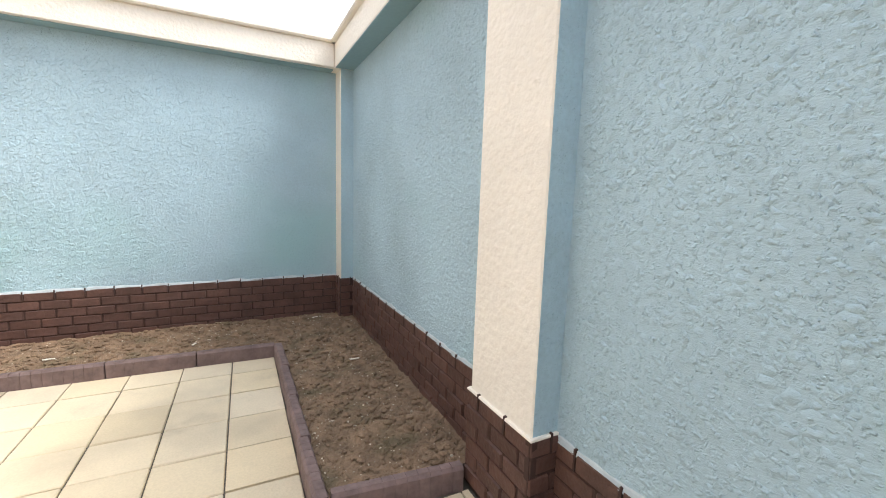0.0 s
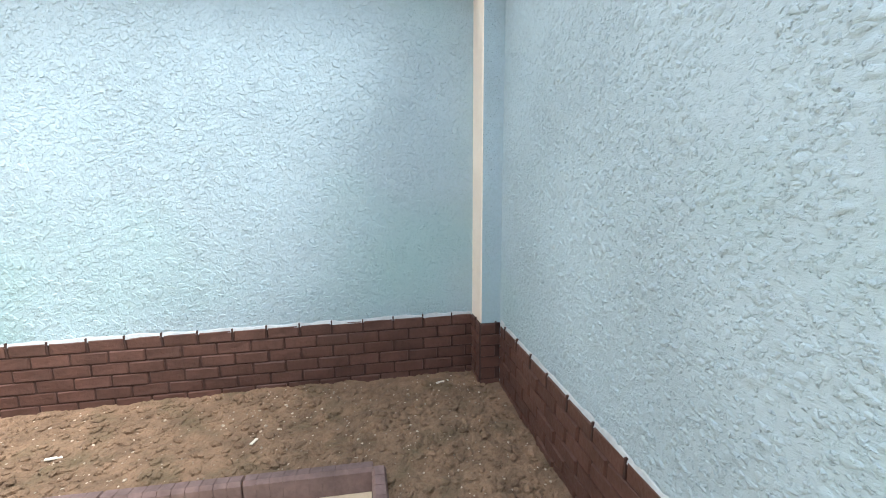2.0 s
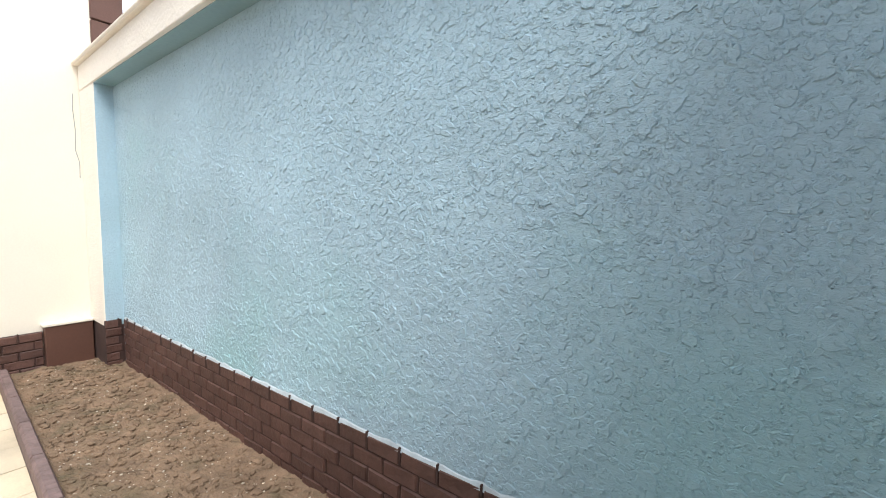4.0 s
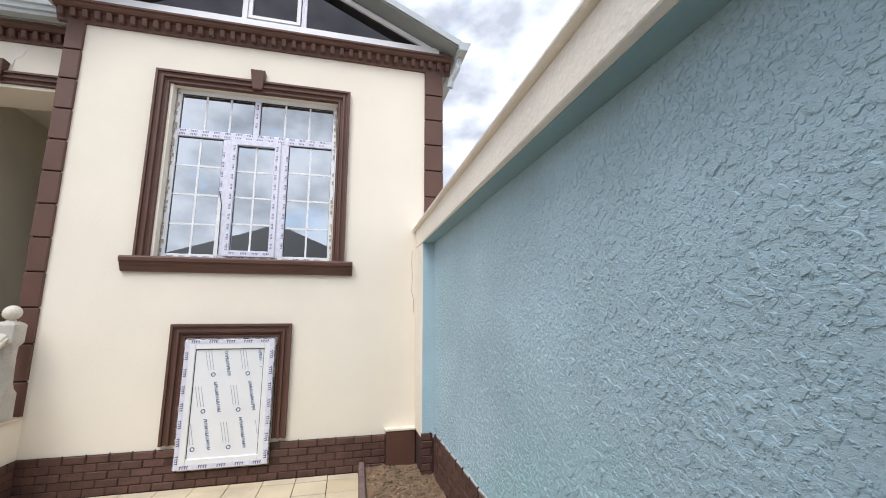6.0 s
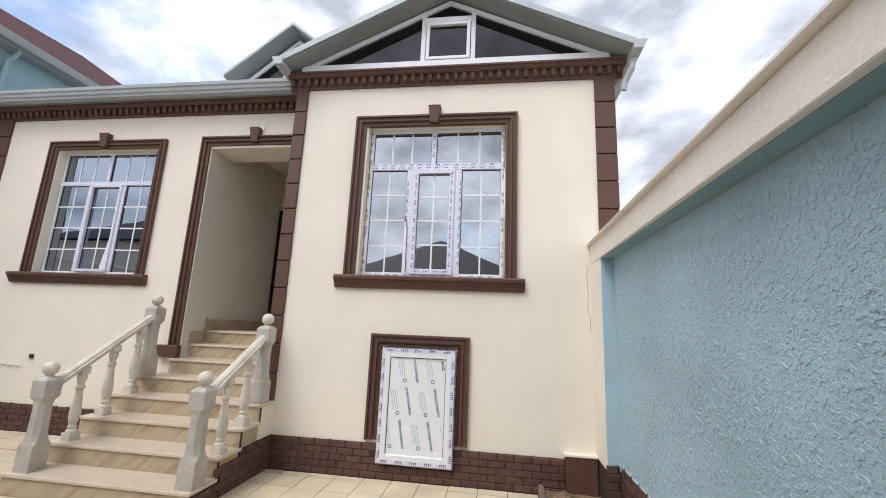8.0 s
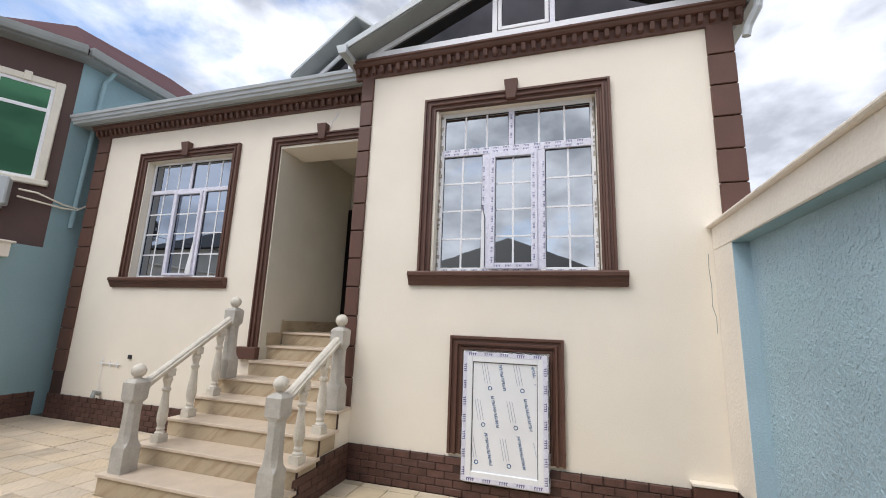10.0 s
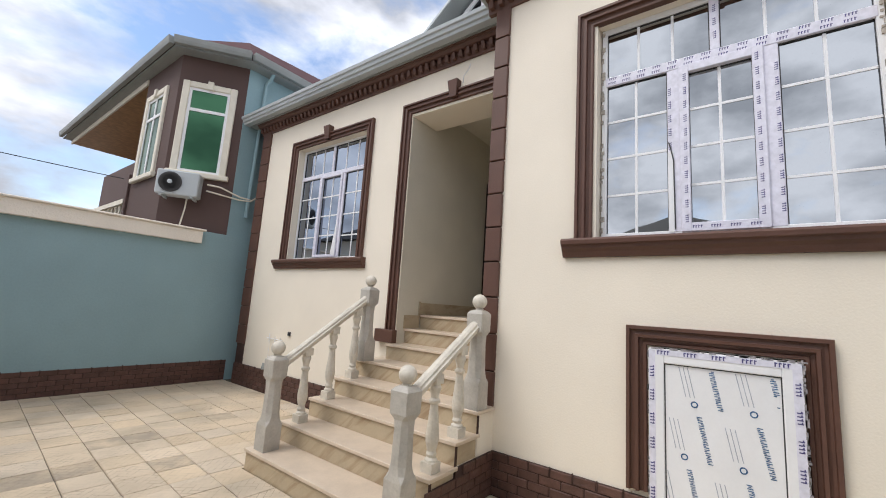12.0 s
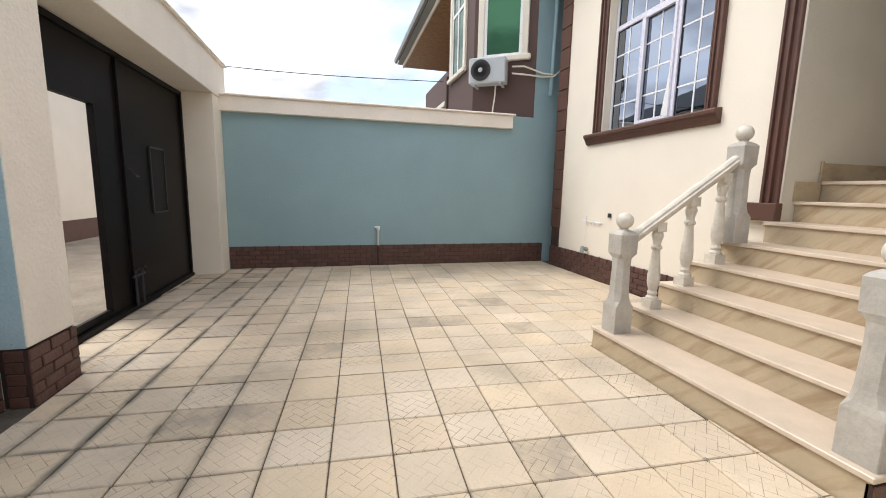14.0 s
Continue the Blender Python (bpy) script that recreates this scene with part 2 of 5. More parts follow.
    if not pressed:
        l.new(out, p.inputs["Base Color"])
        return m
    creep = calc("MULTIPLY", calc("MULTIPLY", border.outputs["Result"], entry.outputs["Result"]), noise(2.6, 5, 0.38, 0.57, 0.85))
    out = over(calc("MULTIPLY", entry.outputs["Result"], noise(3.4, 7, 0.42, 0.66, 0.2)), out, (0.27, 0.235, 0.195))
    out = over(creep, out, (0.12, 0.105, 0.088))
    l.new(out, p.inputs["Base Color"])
    return m


BLUE = spatter("blue_spatter_render", (0.425, 0.562, 0.630), 0.004)
# same paint as BLUE, toned darker: the south wall's shade is in this colour
BLUE_SMOOTH_SHADED = material("blue_smooth_render_shaded", (0.262, 0.385, 0.415), 0.7, vary=0.07, scale=1.2, bump=0.003, bump_scale=35)
CREAM = material("cream_fine_render", (0.84, 0.765, 0.645), 0.8, vary=0.04, scale=1.2, bump=0.0015, bump_scale=70)
# greyer and darker than CREAM: part of the porch's shade is put into the colour
PLASTER_SHADED = material("shaded_porch_plaster", (0.64, 0.60, 0.50), 0.85, vary=0.06, scale=1.5, bump=0.002, bump_scale=60)
CREAM_ROUGH = material("cream_coarse_render", (0.86, 0.79, 0.69), 0.8, vary=0.05, scale=2, bump=0.007, bump_scale=38)
BROWN = material("brown_paint", (0.107, 0.049, 0.033), 0.55, vary=0.12, scale=3, bump=0.0015, bump_scale=60)
BRICK = material("brown_painted_brick", (0.098, 0.047, 0.035), 0.6, vary=0.22, scale=9, bump=0.005, bump_scale=45, random_tone=0.16)
CAULK = material("pale_sealant", (0.50, 0.56, 0.585), 0.7, vary=0.14, scale=12, bump=0.003, bump_scale=60)
JOINT = material("dark_joint", (0.055, 0.028, 0.022), 0.85, vary=0.2, scale=10)
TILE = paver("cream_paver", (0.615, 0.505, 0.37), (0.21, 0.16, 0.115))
TILE_PLAIN = paver("plain_cream_paver", (0.66, 0.55, 0.385), (0.21, 0.16, 0.115), False)
GROUT = material("paving_joint", (0.095, 0.08, 0.062), 0.95, vary=0.3, scale=6, bump=0.004)
KERB = material("mauve_kerb", (0.18, 0.122, 0.112), 0.7, vary=0.25, scale=14, bump=0.004, bump_scale=50, random_tone=0.12)
SOIL = material("bare_soil", (0.235, 0.154, 0.096), 0.95, vary=0.28, scale=9, bump=0.012, bump_scale=110, stain=(0.15, 0.112, 0.065))
DUST = material("dusty_ground", (0.30, 0.25, 0.19), 0.95, vary=0.25, scale=1.5, bump=0.01, bump_scale=20, stain=(0.20, 0.16, 0.12))
PEBBLE = material("pebbles", (0.46, 0.38, 0.29), 0.85, vary=0.5, scale=30, bump=0.003)
STONE = marble("beige_marble", (0.48, 0.39, 0.265), (0.29, 0.185, 0.10))
TREAD = material("pale_marble_tread", (0.63, 0.52, 0.405), 0.3, vary=0.08, scale=7, random_tone=0.04)
CAST_GREY = material("grey_cast_stone", (0.455, 0.425, 0.375), 0.65, vary=0.16, scale=7, bump=0.003, bump_scale=50)
CAST = material("grey_white_cast_stone", (0.64, 0.59, 0.50), 0.6, vary=0.14, scale=9, bump=0.003, bump_scale=50)
PVC = material("white_pvc", (0.82, 0.82, 0.83), 0.35, vary=0.03, scale=4)
FILM = material("lilac_protective_film", (0.72, 0.71, 0.80), 0.4, vary=0.10, scale=25, bump=0.002, bump_scale=40)
INK = material("dark_print", (0.08, 0.07, 0.20), 0.5, vary=0.2, scale=20)
INK_BLUE = material("blue_print", (0.025, 0.10, 0.24), 0.5, vary=0.2, scale=20)
INK_GREY = material("grey_print", (0.42, 0.44, 0.50), 0.5, vary=0.2, scale=20)
METAL = material("pale_grey_coated_sheet", (0.47, 0.505, 0.52), 0.4, vary=0.06, scale=3)
SOFFIT = material("grey_soffit", (0.27, 0.285, 0.275), 0.6, vary=0.08, scale=3)
GATE = material("black_brown_gate_paint", (0.010, 0.008, 0.0075), 0.42, vary=0.3, scale=4, bump=0.001, spec=0.12)
WOOD = material("stained_timber_lining", (0.36, 0.20, 0.08), 0.5, vary=0.25, scale=8)
ROOF_RED = material("maroon_roof_sheet", (0.085, 0.032, 0.034), 0.75, vary=0.12, scale=3, spec=0.2)
ROOF_DARK = material("dark_roof_sheet", (0.010, 0.0095, 0.011), 0.7, vary=0.15, scale=2)
PLASTIC = material("dark_plastic", (0.03, 0.03, 0.033), 0.5, vary=0.1)
BLACK = material("dark_interior", (0.02, 0.018, 0.016), 0.6, vary=0.1)
CHROME = material("brushed_metal", (0.6, 0.58, 0.55), 0.25, 1.0, vary=0.05)


def glass(name, tint, rough=0.015):
    """Mirror-coated pane, faintly wavy."""
    m = material(name, tint, rough, 1.0, vary=0.02, scale=2)
    n, l = m.node_tree.nodes, m.node_tree.links
    wave = n.new("ShaderNodeTexNoise")
    wave.inputs["Scale"].default_value = 2.2
    g = n.new("ShaderNodeNewGeometry")
    l.new(g.outputs["Position"], wave.inputs["Vector"])
    b = n.new("ShaderNodeBump")
    b.inputs["Strength"].default_value, b.inputs["Distance"].default_value = 1.0, 0.0007
    l.new(wave.outputs["Fac"], b.inputs["Height"])
    l.new(b.outputs["Normal"], n["Principled BSDF"].inputs["Normal"])
    return m


GLASS = glass("mirror_glass", (0.47, 0.49, 0.50))
GLASS_BLUE = glass("plain_dark_glass", (0.30, 0.34, 0.40))
GLASS_GREEN = glass("green_glass", (0.05, 0.125, 0.07))
GLASS_DARK = glass("smoked_glass", (0.075, 0.07, 0.075))


# ---- building helpers ----
def box(bm, lo, hi, index=0):
    v = [bm.verts.new((x, y, z)) for x in (lo[0], hi[0]) for y in (lo[1], hi[1]) for z in (lo[2], hi[2])]
    for f in ((0, 1, 3, 2), (4, 6, 7, 5), (0, 4, 5, 1), (2, 3, 7, 6), (0, 2, 6, 4), (1, 5, 7, 3)):
        bm.faces.new([v[i] for i in f]).material_index = index
    return v


def bevel(bm, width, segments=1):
    bmesh.ops.bevel(bm, geom=bm.edges[:], offset=width, segments=segments, affect="EDGES", profile=0.6)
    return bm


def boxes(*pairs, soft=0.0):
    bm = bmesh.new()
    for lo, hi in pairs:
        box(bm, lo, hi)
    return bevel(bm, soft) if soft else bm


def shape(name, bm, mat):
    bmesh.ops.recalc_face_normals(bm, faces=bm.faces[:])
    me = bpy.data.meshes.new(name)
    bm.to_mesh(me)
    bm.free()
    for m in mat if isinstance(mat, (list, tuple)) else (mat,):
        me.materials.append(m)
    return me


def part(name, bm, mat, parent=None, label="", smooth=False):
    me = bm if isinstance(bm, bpy.types.Mesh) else shape(name, bm, mat)
    if smooth:
        me.polygons.foreach_set("use_smooth", [True] * len(me.polygons))
    ob = new(name, me)
    if parent:
        ob.parent = parent
        ob.matrix_parent_inverse = parent.matrix_basis.inverted()
    return tagged(ob, label)


def thing(name, label, category, place=(0, 0, 0), group="", kind=""):
    ob = new(name)
    ob.location = place
    ob.empty_display_size = 0.1
    return tagged(ob, label, category, group, kind)


def setting(name, bm, mat, label, category, kind="structure"):
    return tagged(part(name, bm, mat, None, label), label, category, "", kind)


def extrude(bm, profile, a, b, close=True):
    """Runs a profile of (out, up) along the segment from a to b; out is to the right of the way from a to b."""
    a, b = Vector(a), Vector(b)
    way = (b - a).normalized()
    out = Vector((way.y, -way.x, 0))
    rings = [[bm.verts.new(p + out * u + Vector((0, 0, w))) for u, w in profile] for p in (a, b)]
    k = len(profile)
    for i in range(k if close else k - 1):
        bm.faces.new([rings[0][i], rings[0][(i + 1) % k], rings[1][(i + 1) % k], rings[1][i]])
    if close:
        bm.faces.new(rings[0])
        bm.faces.new(rings[1][::-1])


def lathe(bm, profile, centre, sides=14):
    rings = []
    for r, z in profile:
        rings.append([bm.verts.new((centre[0] + r * math.cos(2 * math.pi * i / sides), centre[1] + r * math.sin(2 * math.pi * i / sides), centre[2] + z)) for i in range(sides)])
    for a, b in zip(rings, rings[1:]):
        for i in range(sides):
            bm.faces.new([a[i], a[(i + 1) % sides], b[(i + 1) % sides], b[i]])
    bm.faces.new(rings[0][::-1])
    bm.faces.new(rings[-1])


def tube(bm, points, r, sides=8):
    pts = [Vector(p) for p in points]
    rings = []
    for i, p in enumerate(pts):
        way = (pts[min(i + 1, len(pts) - 1)] - pts[max(i - 1, 0)]).normalized()
        side = way.orthogonal().normalized() if i == 0 else (side - way * side.dot(way)).normalized()
        other = way.cross(side)
        rings.append([bm.verts.new(p + (side * math.cos(2 * math.pi * k / sides) + other * math.sin(2 * math.pi * k / sides)) * r) for k in range(sides)])
    for a, b in zip(rings, rings[1:]):
        for k in range(sides):
            bm.faces.new([a[k], a[(k + 1) % sides], b[(k + 1) % sides], b[k]])
    bm.faces.new(rings[0][::-1])
    bm.faces.new(rings[-1])


def pierced(bm, x_front, x_back, y0, y1, z0, z1, holes):
    """A wall across x with rectangular openings (y0, y1, z0, z1) right through it."""
    ys = sorted({y0, y1, *[h[0] for h in holes], *[h[1] for h in holes]})
    zs = sorted({z0, z1, *[h[2] for h in holes], *[h[3] for h in holes]})
    inside = lambda y, z: any(h[0] < y < h[1] and h[2] < z < h[3] for h in holes)
    solid = {(i, j): not inside((ys[i] + ys[i + 1]) / 2, (zs[j] + zs[j + 1]) / 2) for i in range(len(ys) - 1) for j in range(len(zs) - 1)}
    quad = lambda *c: bm.faces.new([bm.verts.new(p) for p in c])
    for (i, j), full in solid.items():
        if not full:
            continue
        a, b, c, d = ys[i], ys[i + 1], zs[j], zs[j + 1]
        quad((x_front, a, c), (x_front, b, c), (x_front, b, d), (x_front, a, d))
        quad((x_back, a, c), (x_back, a, d), (x_back, b, d), (x_back, b, c))
        if not solid.get((i - 1, j)):
            quad((x_front, a, c), (x_front, a, d), (x_back, a, d), (x_back, a, c))
        if not solid.get((i + 1, j)):
            quad((x_front, b, c), (x_back, b, c), (x_back, b, d), (x_front, b, d))
        if not solid.get((i, j - 1)):
            quad((x_front, a, c), (x_back, a, c), (x_back, b, c), (x_front, b, c))
        if not solid.get((i, j + 1)):
            quad((x_front, a, d), (x_front, b, d), (x_back, b, d), (x_back, a, d))
    bmesh.ops.remove_doubles(bm, verts=bm.verts[:], dist=0.0005)


brick_meshes = {}


def brick_mesh(length, turn):
    """A brick slip 0.065 m high with worn edges, lying along x and facing -y."""
    key = (round(length, 2), turn)
    if key not in brick_meshes:
        rnd = random.Random(turn * 31 + int(length * 1000))
        bm = boxes(((-key[0] / 2, -0.012, 0), (key[0] / 2, 0.012, 0.065)), soft=0.005)
        for v in bm.verts:
            v.co += Vector((rnd.uniform(-1, 1) * 0.0015, rnd.uniform(-1, 1) * 0.003, rnd.uniform(-1, 1) * 0.0015))
        brick_meshes[key] = shape("brick", bm, BRICK)
    return brick_meshes[key]


def plinth(parent, a, b, z0, courses, skip=lambda s, z: False, name="plinth", caulk=False):
    """Painted brick slips on a dark bed along the line a to b, facing right of the way from b to a."""
    a, b = Vector((*a, 0)), Vector((*b, 0))
    length, way = (b - a).length, (b - a).normalized()
    angle = math.atan2(way.y, way.x)
    out = Vector((way.y, -way.x, 0))
    pitch, rise = 0.19, 0.073
    rnd = random.Random(int(length * 100))
    bed = bmesh.new()
    nrm = Matrix.Translation(a) @ Matrix.Rotation(angle, 4, "Z")
    cuts = [float(s) for s in np.arange(0, length, 0.095)] + [length]
    runs = []
    for s0, s1 in zip(cuts, cuts[1:]):
        top = max([i for i in range(courses) if not skip((s0 + s1) / 2, z0 + i * rise + 0.03)], default=-1)
        if runs and runs[-1][2] == top:
            runs[-1][1] = s1
        else:
            runs.append([s0, s1, top])
    for s0, s1, top in runs:
        if top >= 0:
            box(bed, (s0, -0.004, z0 - 0.02), (s1, 0.02, z0 + rise * (top + 1) - 0.006))
    ticks = bmesh.new()
    for i in range(courses):
        s = -pitch * (0.5 if i % 2 else 0.0) + pitch
        if i == courses - 1:
            while s < length - 0.02:
                if s > 0 and not skip(s, z0 + i * rise + 0.03):
                    box(ticks, (s - 0.005, -0.013, z0 + i * rise), (s + 0.003, 0.0, z0 + rise * (i + 1) + 0.005 + rnd.uniform(-0.004, 0.006)))
                s += pitch
    bmesh.ops.transform(bed, matrix=nrm, verts=bed.verts[:])
    bmesh.ops.transform(ticks, matrix=nrm, verts=ticks.verts[:])
    host = bed_ob = part(name, bed, JOINT, parent)
    if len(ticks.verts):
        tagged(part("joint_stubs", ticks, JOINT, bed_ob), kind="stuff")
    if caulk:
        strip = bmesh.new()
        n = int(length / 0.06) + 2
        top = z0 + rise * courses - 0.004
        rows = []
        for i in range(n):
            s, h = length * i / (n - 1), 0.014 + rnd.uniform(-0.008, 0.014)
            rows.append([strip.verts.new(p) for p in ((s, 0.004, top - 0.012), (s, -0.009, top - 0.012), (s, -0.004, top + h * 0.5), (s, 0.004, top + h))])
        for p, q in zip(rows, rows[1:]):
            for k in range(4):
                strip.faces.new([p[k], p[(k + 1) % 4], q[(k + 1) % 4], q[k]])
        strip.faces.new(rows[0])
        strip.faces.new(rows[-1][::-1])
        bmesh.ops.transform(strip, matrix=nrm, verts=strip.verts[:])
        part("caulk", strip, CAULK, bed_ob, "pale sealant line")
    for i in range(courses):
        s = -pitch * (0.5 if i % 2 else 0.0)
        while s < length - 0.01:
            e0, e1 = max(s, 0) + 0.0035, min(s + pitch, length) - 0.0035
            s += pitch
            if e1 - e0 < 0.025 or skip((e0 + e1) / 2, z0 + i * rise + 0.03):
                continue
            ob = new("brick", brick_mesh(e1 - e0, rnd.randrange(3)))
            ob.parent = host
            ob.matrix_parent_inverse = host.matrix_basis.inverted()
            ob.matrix_basis = nrm @ Matrix.Translation(((e0 + e1) / 2, rnd.uniform(-0.002, 0.003), z0 + i * rise)) @ Matrix.Rotation(rnd.uniform(-0.01, 0.01), 4, "Y")
    return bed_ob


# ---- ground ----
setting("ground", boxes(((-60, -70, -0.5), (70, 60, -0.05))), DUST, "dusty bare ground of the lane and plots", "ground")
setting("floor", boxes(((-0.9, -10.1, -0.05), (5.75, 0.0, -0.012))), GROUT, "grey sand bed under the courtyard paving", "floor")

# ---- boundary walls ----
BY, AX, DY = -0.085, 5.375, -10.0  # faces of the north, east and south walls


def beam(parent, lo, hi, cap=0.042, label="cream rendered beam along the wall top"):
    bm = boxes((lo, (hi[0], hi[1], hi[2] - 0.034)), soft=0.006)
    ob = part("beam", bm, CREAM_ROUGH, parent, label)
    part("coping", boxes(((lo[0] - cap, lo[1] - cap, hi[2] - 0.034), (hi[0] + cap, hi[1] + cap, hi[2])), soft=0.011), CREAM_ROUGH, parent)
    return ob


def pilaster(parent, lo, hi, front):
    """Rendered pier: its front (0: west, 1: south) painted cream, its flanks blue."""
    bm = bmesh.new()
    box(bm, lo, hi, 1)
    bevel(bm, 0.006)
    bmesh.ops.recalc_face_normals(bm, faces=bm.faces[:])
    for f in bm.faces:
        if (front == 0 and f.normal.x < -0.5) or (front == 1 and f.normal.y < -0.5):
            f.material_index = 0
        else:
            f.material_index = 1
    return part("pilaster", bm, (CREAM_ROUGH, BLUE), parent, "cream pier with blue flanks")


north = setting("wall_north", boxes(((-0.02, BY, -0.1), (5.6, 0.12, 2.5))), BLUE, "pale blue spatter-rendered courtyard wall", "wall")
beam(north, (0.0, -0.22, 2.47), (5.2, 0.14, 2.72))
for ob in north.children:
    for v in ob.data.vertices:
        if v.co.y < -0.1:
            v.co.y -= 0.055 * v.co.x / 5.2
pilaster(north, (0.006, -0.22, 0.40), (0.435, BY + 0.01, 2.468), 1)
east = setting("wall_east", boxes(((AX, -5.683, -0.1), (5.6, BY - 0.003, 2.5))), BLUE, "blue-green spatter-rendered courtyard wall", "wall")
beam(east, (5.203, -5.62, 2.47), (5.62, 0.14, 2.72))
pilaster(east, (5.25, -0.288, 0.44), (AX + 0.01, BY + 0.01, 2.468), 0)
pilaster(east, (5.255, -3.255, 0.44), (AX + 0.01, -2.838, 2.468), 0)
part("ledge", boxes(((5.243, -3.268, 0.446), (AX, -2.822, 0.458)), soft=0.003), CREAM_ROUGH, east)


def flake_coat(parent, start, along, out, length, low, high, count, seed, size=0.0058, bare=(), worn=False):
    """Thrown render on a wall face: thousands of thin torn flakes with rounded rims, mostly lying level."""
    rng = np.random.default_rng(seed)
    s, z = rng.uniform(0.02, length - 0.02, count), rng.uniform(low, high, count)
    for bs, bz, br, bh in bare:  # places trowelled smooth
        kept = ((s - bs) / br) ** 2 + ((z - bz) / bh) ** 2 > rng.uniform(0.75, 1.35, len(s))
        s, z = s[kept], z[kept]
    count = len(s)
    r = np.clip(size * np.exp(rng.normal(0.2, 0.5, count)), 0.0032, 0.022)
    long, spin = rng.uniform(0.45, 1.0, count), rng.normal(0.0, 1.1, count)
    tall = 0.0011 + r * rng.uniform(0.07, 0.19, count)
    k = 8
    ang = (np.arange(k) / k * 2 * math.pi)[None, :] + rng.uniform(-0.22, 0.22, (count, k))
    rad = r[:, None] * rng.uniform(0.68, 1.28, (count, k))
    ex, ey = rad * np.cos(ang), rad * np.sin(ang) * long[:, None]
    ey = ey + rng.uniform(-0.5, 0.5, count)[:, None] * ex * ex / r[:, None]
    cx, cy = np.cos(spin)[:, None], np.sin(spin)[:, None]
    a, b = ex * cx - ey * cy, ex * cy + ey * cx
    lean = rng.uniform(-0.06, 0.06, (count, 2))
    top = tall[:, None] + a * lean[:, :1] + b * lean[:, 1:]
    along, out, start = np.array(along), np.array(out), np.array(start)
    rings = []
    for grow, lift in ((1.16 if worn else 1.12, np.full((count, k), -0.001)), (0.72 if worn else 0.86, top)):
        q = start + (s[:, None] + a * grow)[..., None] * along + lift[..., None] * out
        q[..., 2] += z[:, None] + b * grow
        rings.append(q)
    points = np.concatenate(rings, 1).reshape(-1, 3)
    flip = np.cross(along, (0, 0, 1)) @ out < 0
    pattern = [list(range(k, 2 * k))] + [[i, (i + 1) % k, k + (i + 1) % k, k + i] for i in range(k)]
    pattern = [f[::-1] if flip else f for f in pattern]
    faces = [[n0 + i for i in f] for n0 in range(0, count * 2 * k, 2 * k) for f in pattern]
    me = bpy.data.meshes.new("render_flakes")
    me.from_pydata(points.tolist(), [], faces)
    me.materials.append(BLUE)
    ob = part("render_flakes", me, BLUE, parent, "torn flakes of thrown blue render", worn)
    tagged(ob, kind="stuff")


BARE = ((1.05, 1.52, 0.085, 0.17),)
flake_coat(north, (0.435, BY, 0), (1, 0, 0), (0, -1, 0), 4.82, 0.47, 2.46, 40000, 3, 0.0056)
flake_coat(east, (AX, -2.835, 0), (0, 1, 0), (-1, 0, 0), 2.55, 0.47, 2.46, 15000, 4, bare=BARE, worn=True)
flake_coat(east, (AX, -5.67, 0), (0, 1, 0), (-1, 0, 0), 2.41, 0.47, 2.46, 13000, 5, worn=True)
# blue strips under the wall beams; the deep shade there is put into their colour
part("soffit", boxes(((0.44, -0.215, 2.464), (5.2, BY, 2.4695))), BLUE_SMOOTH_SHADED, north, "blue underside of the beam, toned dark for its shade")
part("soffit", boxes(((5.207, -5.6, 2.464), (AX, -0.3, 2.47))), BLUE_SMOOTH_SHADED, east, "blue underside of the beam, toned dark for its shade")
# north-facing wall: its shade comes from the darker blue
south = setting("wall_south", boxes(((-6.0, DY - 0.22, -0.1), (5.6, DY, 2.72))), BLUE_SMOOTH_SHADED, "smooth blue-painted boundary wall in shade", "wall")
beam(south, (0.33, DY - 0.25, 2.48), (5.2, DY + 0.1, 2.735))

# gate bay
gate_wall = setting("wall_gate", boxes(((5.23, -6.13, 0.36), (5.66, -5.69, 2.66)), soft=0.006), CREAM_ROUGH, "cream gate pier on a brick foot", "wall")
part("pier", boxes(((5.17, DY + 0.002, -0.04), (5.62, -9.575, 2.66)), soft=0.006), CREAM, gate_wall)
beam(gate_wall, (5.16, DY - 0.25, 2.664), (5.70, -5.63, 3.22))
part("blue_flank", boxes(((5.24, -5.69, 0.36), (AX + 0.05, -5.686, 2.66))), BLUE, gate_wall, "blue-painted flank of the gate pier")
setting("wall_closing", boxes(((5.4, -24.0, -0.1), (5.62, DY - 0.26, 2.4))), CREAM, "plain cream wall along the lane", "wall")

# brick plinths of the walls
plinth(north, (0.455, BY), (5.248, BY), 0.02, 6, caulk=True)
plinth(north, (0.435, -0.222), (0.435, BY - 0.02), 0.02, 6)
plinth(east, (5.25, -0.29), (AX - 0.002, -0.29), 0.02, 6)
plinth(east, (5.25, BY - 0.02), (5.25, -0.275), 0.02, 6)
plinth(east, (AX, -0.31), (AX, -2.82), 0.02, 6, caulk=True)
plinth(east, (5.255, -2.82), (5.255, -3.266), 0.02, 6)
plinth(east, (5.245, -3.257), (AX - 0.002, -3.257), 0.02, 6)
plinth(east, (AX, -3.262), (AX, -5.67), 0.0, 6, caulk=True)
plinth(gate_wall, (5.23, -5.675), (5.23, -6.13), -0.01, 5)
plinth(gate_wall, (AX - 0.02, -5.69), (5.23, -5.69), -0.01, 5)
plinth(south, (5.16, DY), (-0.44, DY), 0.0, 5)
part("pier_core", boxes(((5.245, -6.125, -0.05), (5.66, -5.70, 0.36))), JOINT, gate_wall)
part("pier_core", boxes(((5.265, -3.25, -0.05), (AX, -2.842, 0.45))), JOINT, east)
